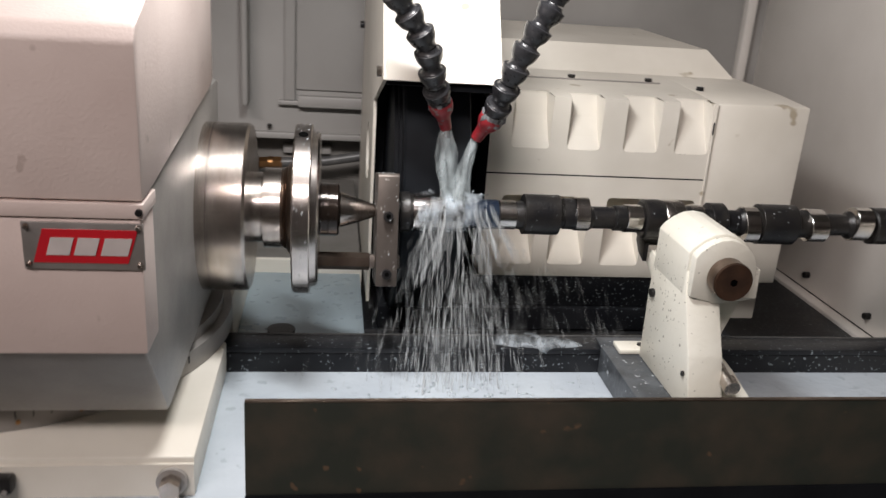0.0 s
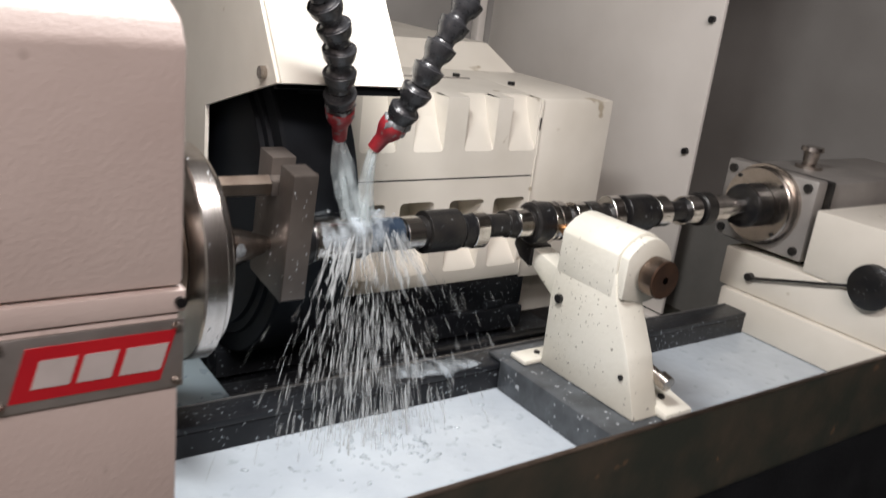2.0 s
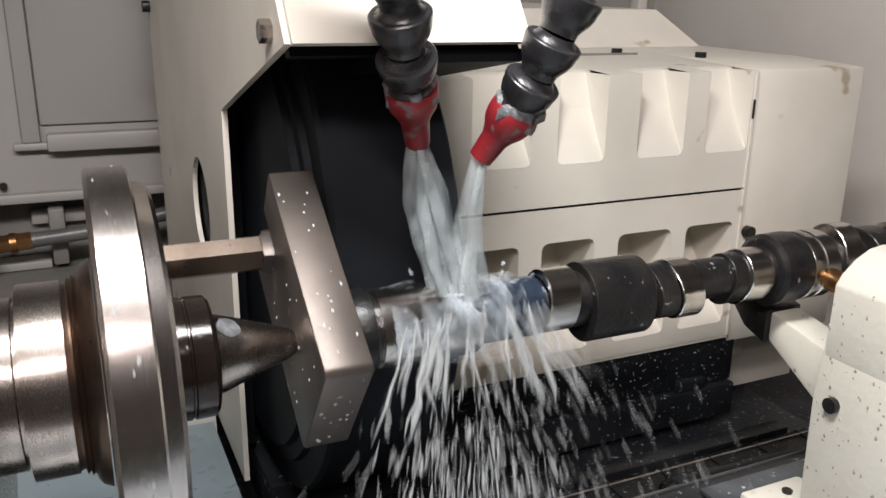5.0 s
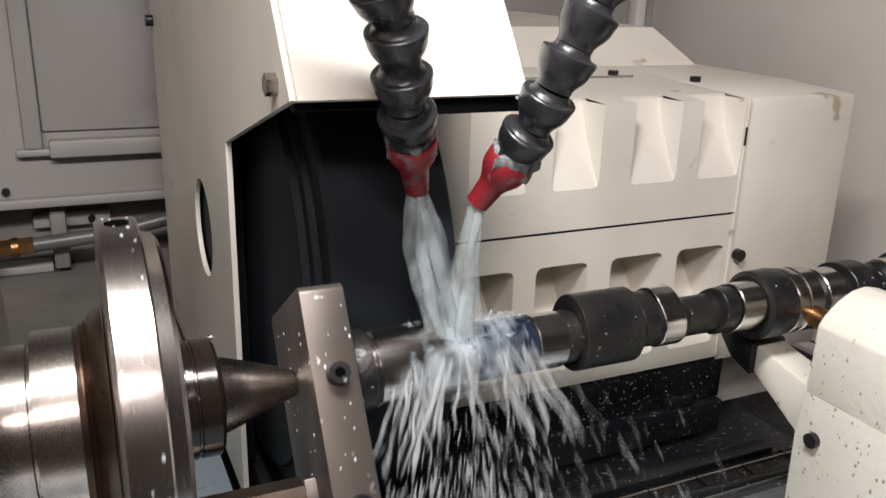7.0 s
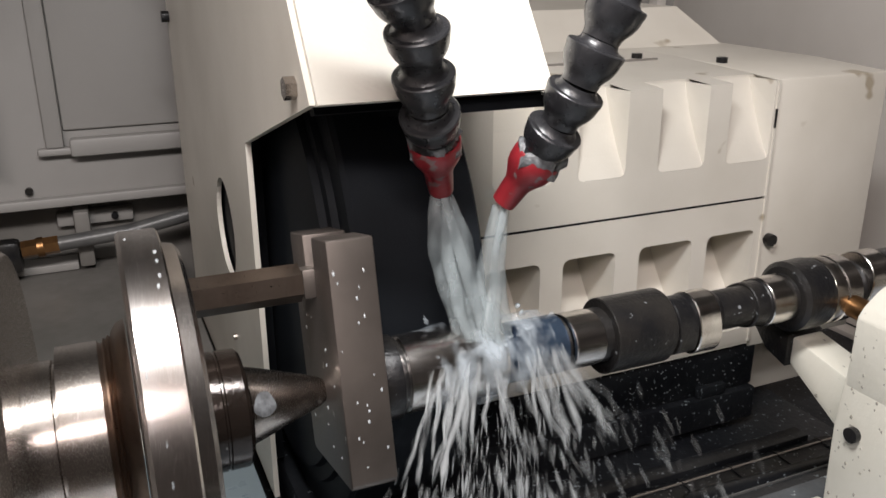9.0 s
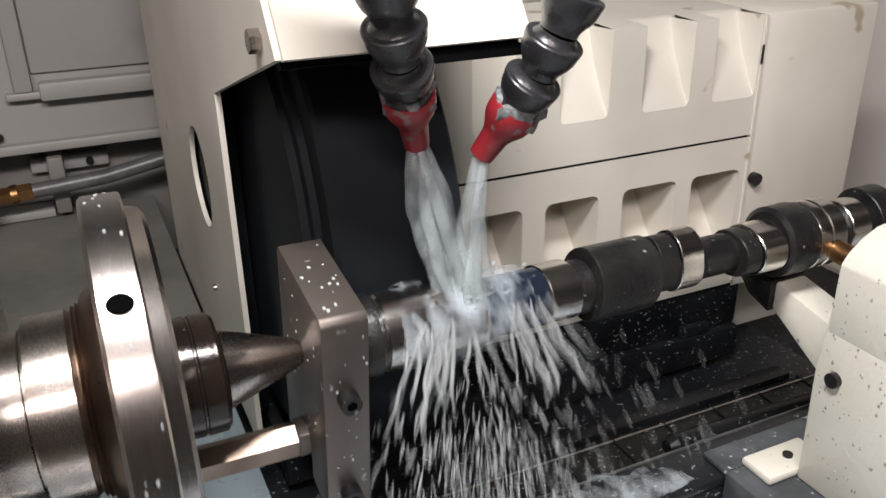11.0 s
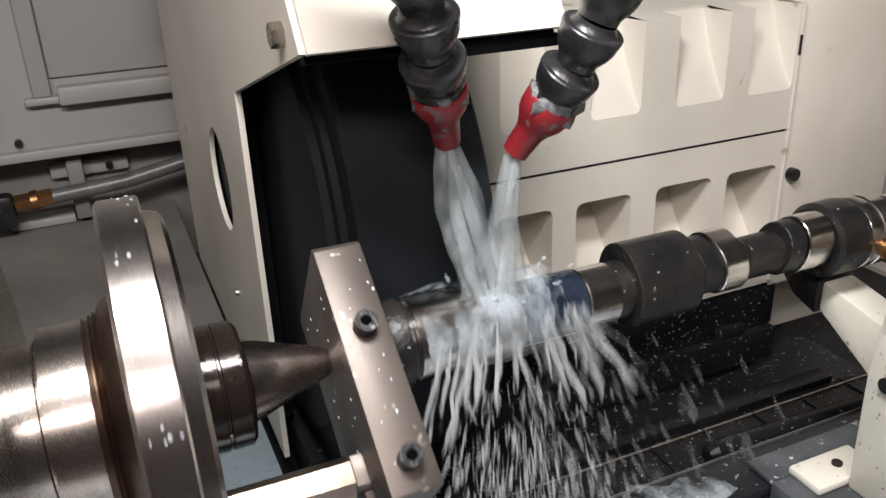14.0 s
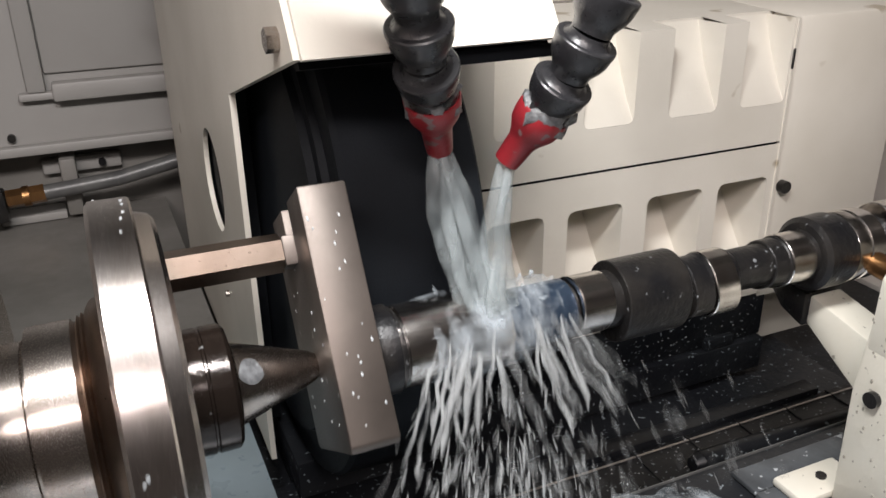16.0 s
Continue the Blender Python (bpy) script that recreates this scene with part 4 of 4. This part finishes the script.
sprays = []
for c in range(10):
    bm = B()
    for i in range(100):
        x0 = rng.gauss(0.090, 0.021)
        out = (x0 - 0.086) * rng.uniform(0.4, 1.9) + rng.gauss(0, 0.007)
        y0 = AY - 0.016 - abs(rng.gauss(0, 0.006))
        f = rng.random() ** 0.62
        x = x0 + out * f * 1.15
        y = y0 - rng.uniform(0.0, 0.07) * f + (rng.random() < 0.35) * 0.045 * f
        z = AX - 0.0165 - (0.010 + 0.160 * f)
        L = rng.uniform(0.008, 0.030) * (0.45 + 0.8 * f)
        d = Vector((out * 1.1 + rng.gauss(0, 0.01), (y - y0) * 0.9, -0.165 * (0.5 + f))).normalized()
        blob(bm, (x, y, z), Vector((x, y, z)) + d * L, min(rng.lognormvariate(-7.45, 0.42), 0.0018))
    for i in range(4):
        x0 = rng.uniform(0.052, 0.135)
        n, dx = rng.randint(4, 7), (x0 - 0.088) * 0.12 + rng.gauss(0, 0.0015)
        strand(bm, [Vector((x0 + dx * k + rng.gauss(0, 0.0012), AY - 0.0215 - 0.0016 * k + rng.gauss(0, 0.001), AX + 0.0015 - 0.0095 * k)) for k in range(n)], rng.uniform(0.0007, 0.0020))
    for i in range(9):
        x, f = rng.uniform(0.12, 0.30), rng.random()
        p = Vector((x, rng.uniform(-0.05, 0.05), 1.02 - 0.13 * f - (x - 0.12) * 0.3))
        blob(bm, p, p + Vector((0.5, rng.uniform(-0.2, 0.2), -0.9)).normalized() * rng.uniform(0.010, 0.030), rng.uniform(0.0003, 0.0009))
    sprays.append(tagged(new("coolant_spray", mesh_of("coolant_spray", bm, SPRAY, 180)), "white streaks of coolant falling from the camshaft", "coolant spray", "coolant sprays", "stuff"))

crowns = []
for c in range(3):
    bm = B()
    rings, n, seg = [], 26, 28
    xa, xb = (0.050, 0.128) if c == 0 else ((0.058, 0.112) if c == 1 else (0.07, 0.137))
    for i in range(n + 1):
        f = i / n
        x = xa + (xb - xa) * f
        ring = []
        for k in range(seg):
            a = radians(-62 + 205 * k / (seg - 1))
            w = 0.5 + noise.noise(Vector((x * 70, a * 1.3, c * 9.0)))
            r = 0.0220 + 0.0030 * max(w, 0) * math.sin(math.pi * f) ** 0.6 + 0.0004 * c
            ring.append(bm.verts.new((x + 0.002 * noise.noise(Vector((a * 4, c, 1))), axis_y(x) - r * math.cos(a), AX + r * math.sin(a))))
        rings.append(ring)
    for u, v in zip(rings, rings[1:]):
        for k in range(seg - 1):
            if c < 2:
                bm.faces.new((u[k], u[k + 1], v[k + 1], v[k]))
    bmesh.ops.delete(bm, geom=[v for v in bm.verts if not v.link_faces], context="VERTS")
    for i in range(12):
        x0, a = rng.uniform(0.05, 0.13), radians(rng.uniform(30, 150))
        p = Vector((x0, axis_y(x0) - 0.0222 * math.cos(a), AX + 0.0222 * math.sin(a)))
        d = Vector(((x0 - 0.088) * 14 + rng.gauss(0, 0.5), -math.cos(a), 0.5 * math.sin(a))).normalized()
        blob(bm, p, p + d * rng.uniform(0.002, 0.007), rng.uniform(0.0006, 0.0020), 0.8)
    crowns.append(tagged(new("coolant_splash", mesh_of("coolant_splash", bm, FILM, 180)), "translucent coolant washing over the camshaft", "coolant splash", "coolant splashes", "stuff"))

# drops that cling to the dog and the driver plate
bm = B()
for i in range(34):
    x, z = rng.uniform(0.002, 0.022), rng.uniform(-0.078, 0.036)
    s = rng.choice((-1, 1))
    r = rng.uniform(0.0003, 0.0008)
    bmesh.ops.create_icosphere(bm, subdivisions=1, radius=r, matrix=Matrix.Translation((x, s * 0.0392, z)) @ Matrix.Diagonal((1, 0.4, rng.uniform(1, 1.9), 1)))
for i in range(14):
    bmesh.ops.create_icosphere(bm, subdivisions=1, radius=rng.uniform(0.0004, 0.0010), matrix=Matrix.Translation((-0.0002, rng.uniform(-0.03, 0.03), rng.uniform(-0.05, 0.036))) @ Matrix.Diagonal((0.4, 1, 1.3, 1)))
    bmesh.ops.create_icosphere(bm, subdivisions=1, radius=rng.uniform(0.0004, 0.0011), matrix=Matrix.Translation((rng.uniform(0.002, 0.022), rng.uniform(-0.034, 0.034), 0.0432)) @ Matrix.Diagonal((1, 1.3, 0.4, 1)))
tagged(part("clinging_drops", bm, DROPS, dog, "white coolant drops"), kind="stuff")
bm = B()
for i in range(60):
    a, r = rng.uniform(0, math.tau), rng.uniform(0.0004, 0.0010)
    bmesh.ops.create_icosphere(bm, subdivisions=1, radius=r, matrix=Matrix.Translation((rng.uniform(-0.087, -0.074), -0.0946 * math.cos(a), 0.0946 * math.sin(a))) @ Matrix.Rotation(-a, 4, "X") @ Matrix.Diagonal((1, 0.4, 1.3, 1)))
tagged(part("clinging_drops", bm, DROPS, driver, "white coolant drops"), kind="stuff")

# runs and drops dried on the steady rest, wet specks on the slide and the way covers
bm = B()
for i in range(90):
    y, z = rng.uniform(-0.150, -0.070), rng.uniform(0.925, 1.055)
    bmesh.ops.create_icosphere(bm, subdivisions=1, radius=rng.uniform(0.0005, 0.0013), matrix=Matrix.Translation((0.3124, y, z)) @ Matrix.Diagonal((0.55, 0.8, rng.uniform(1, 1.7), 1)))
tagged(part("dried_drops", bm, SPECKDIRT, rest, "grey-brown dried drops"), kind="stuff")
bm = B()
for i in range(170):
    x, z = rng.uniform(0.16, 0.480), rng.uniform(0.8650, 0.910)
    bmesh.ops.create_icosphere(bm, subdivisions=1, radius=rng.uniform(0.00025, 0.0008), matrix=Matrix.Translation((x, 0.1733, z)) @ Matrix.Diagonal((rng.uniform(0.7, 1.6), 0.4, 1, 1)))
tagged(part("wet_specks", bm, DROPS, slide, "white coolant specks"), kind="stuff")
bm = B()
for i in range(170):
    x, y = rng.uniform(0.10, 0.46), rng.uniform(0.034, 0.076)
    bmesh.ops.create_icosphere(bm, subdivisions=1, radius=rng.uniform(0.00025, 0.0008), matrix=Matrix.Translation((x, y, 0.8572)) @ Matrix.Diagonal((rng.uniform(0.7, 1.6), 1, 0.4, 1)))
tagged(part("wet_specks", bm, DROPS, ways, "white coolant specks"), kind="stuff")
bm = B()
bmesh.ops.create_uvsphere(bm, u_segments=40, v_segments=16, radius=1.0, matrix=Matrix.Translation((0.200, -0.024, 0.8995)) @ Matrix.Rotation(radians(-4), 4, "Z") @ Matrix.Diagonal((0.062, 0.0165, 0.0075, 1)))
for v in bm.verts:
    v.co += Vector((0, 0.006, 0.003)) * noise.noise(v.co * 60) + Vector((0, 0.002, 0.001)) * noise.noise(v.co * 220)
tagged(new("coolant_mound", mesh_of("coolant_mound", bm, FILM, 180)), "milky coolant piling up on the way rail", "coolant", "", "structure")

# splashes standing on the pool under the spray
bm = B()
for i in range(110):
    p = Vector((rng.gauss(0.10, 0.05), rng.uniform(-0.15, -0.046), 0.8691))
    bmesh.ops.create_icosphere(bm, subdivisions=1, radius=rng.uniform(0.0008, 0.0026), matrix=Matrix.Translation(p) @ Matrix.Rotation(rng.uniform(0, 3), 4, "Z") @ Matrix.Diagonal((rng.uniform(1, 3), 1, rng.uniform(0.3, 1.2), 1)))
tagged(new("pool_splash", mesh_of("pool_splash", bm, POOLDROP, 180)), "small ripples of coolant on the pool", "coolant splash", "", "stuff")


def motions():
    spin = [(0.4 * k, pose(0, AY, AX, -14 + 100.1 * 0.4 * k, 0, SWIVEL)) for k in range(41)]
    for ob in (driver, dog):
        walk(ob, spin)
    walk(camshaft, [(t, m @ Matrix.Translation((SHIFT, 0, 0))) for t, m in spin])
    for i, ob in enumerate(sprays):
        r = random.Random(50 + i)
        times = [0.0] + [(1 + i % 2) / 30 + 0.1 * k for k in range(160)]
        rows = [(t, pose(r.uniform(-0.003, 0.003), r.uniform(-0.003, 0.003), (0.014 if (k + i) % 2 else -0.016) + r.uniform(-0.004, 0.004))) for k, t in enumerate(times) if t < 15.97]
        walk(ob, rows + [(16.0, pose(0, 0, r.uniform(-0.01, 0.01)))])
    for i, ob in enumerate(crowns):
        r = random.Random(90 + i)
        walk(ob, [(0.2 * k, pose(r.uniform(-0.006, 0.006), r.uniform(-0.002, 0.002), r.uniform(-0.003, 0.004))) for k in range(81)])
    for i, ob in enumerate(jets):
        r = random.Random(120 + i)
        walk(ob, [(0.25 * k, pose(r.uniform(-0.0006, 0.0006), r.uniform(-0.0006, 0.0006), r.uniform(-0.001, 0.0))) for k in range(65)])


motions()
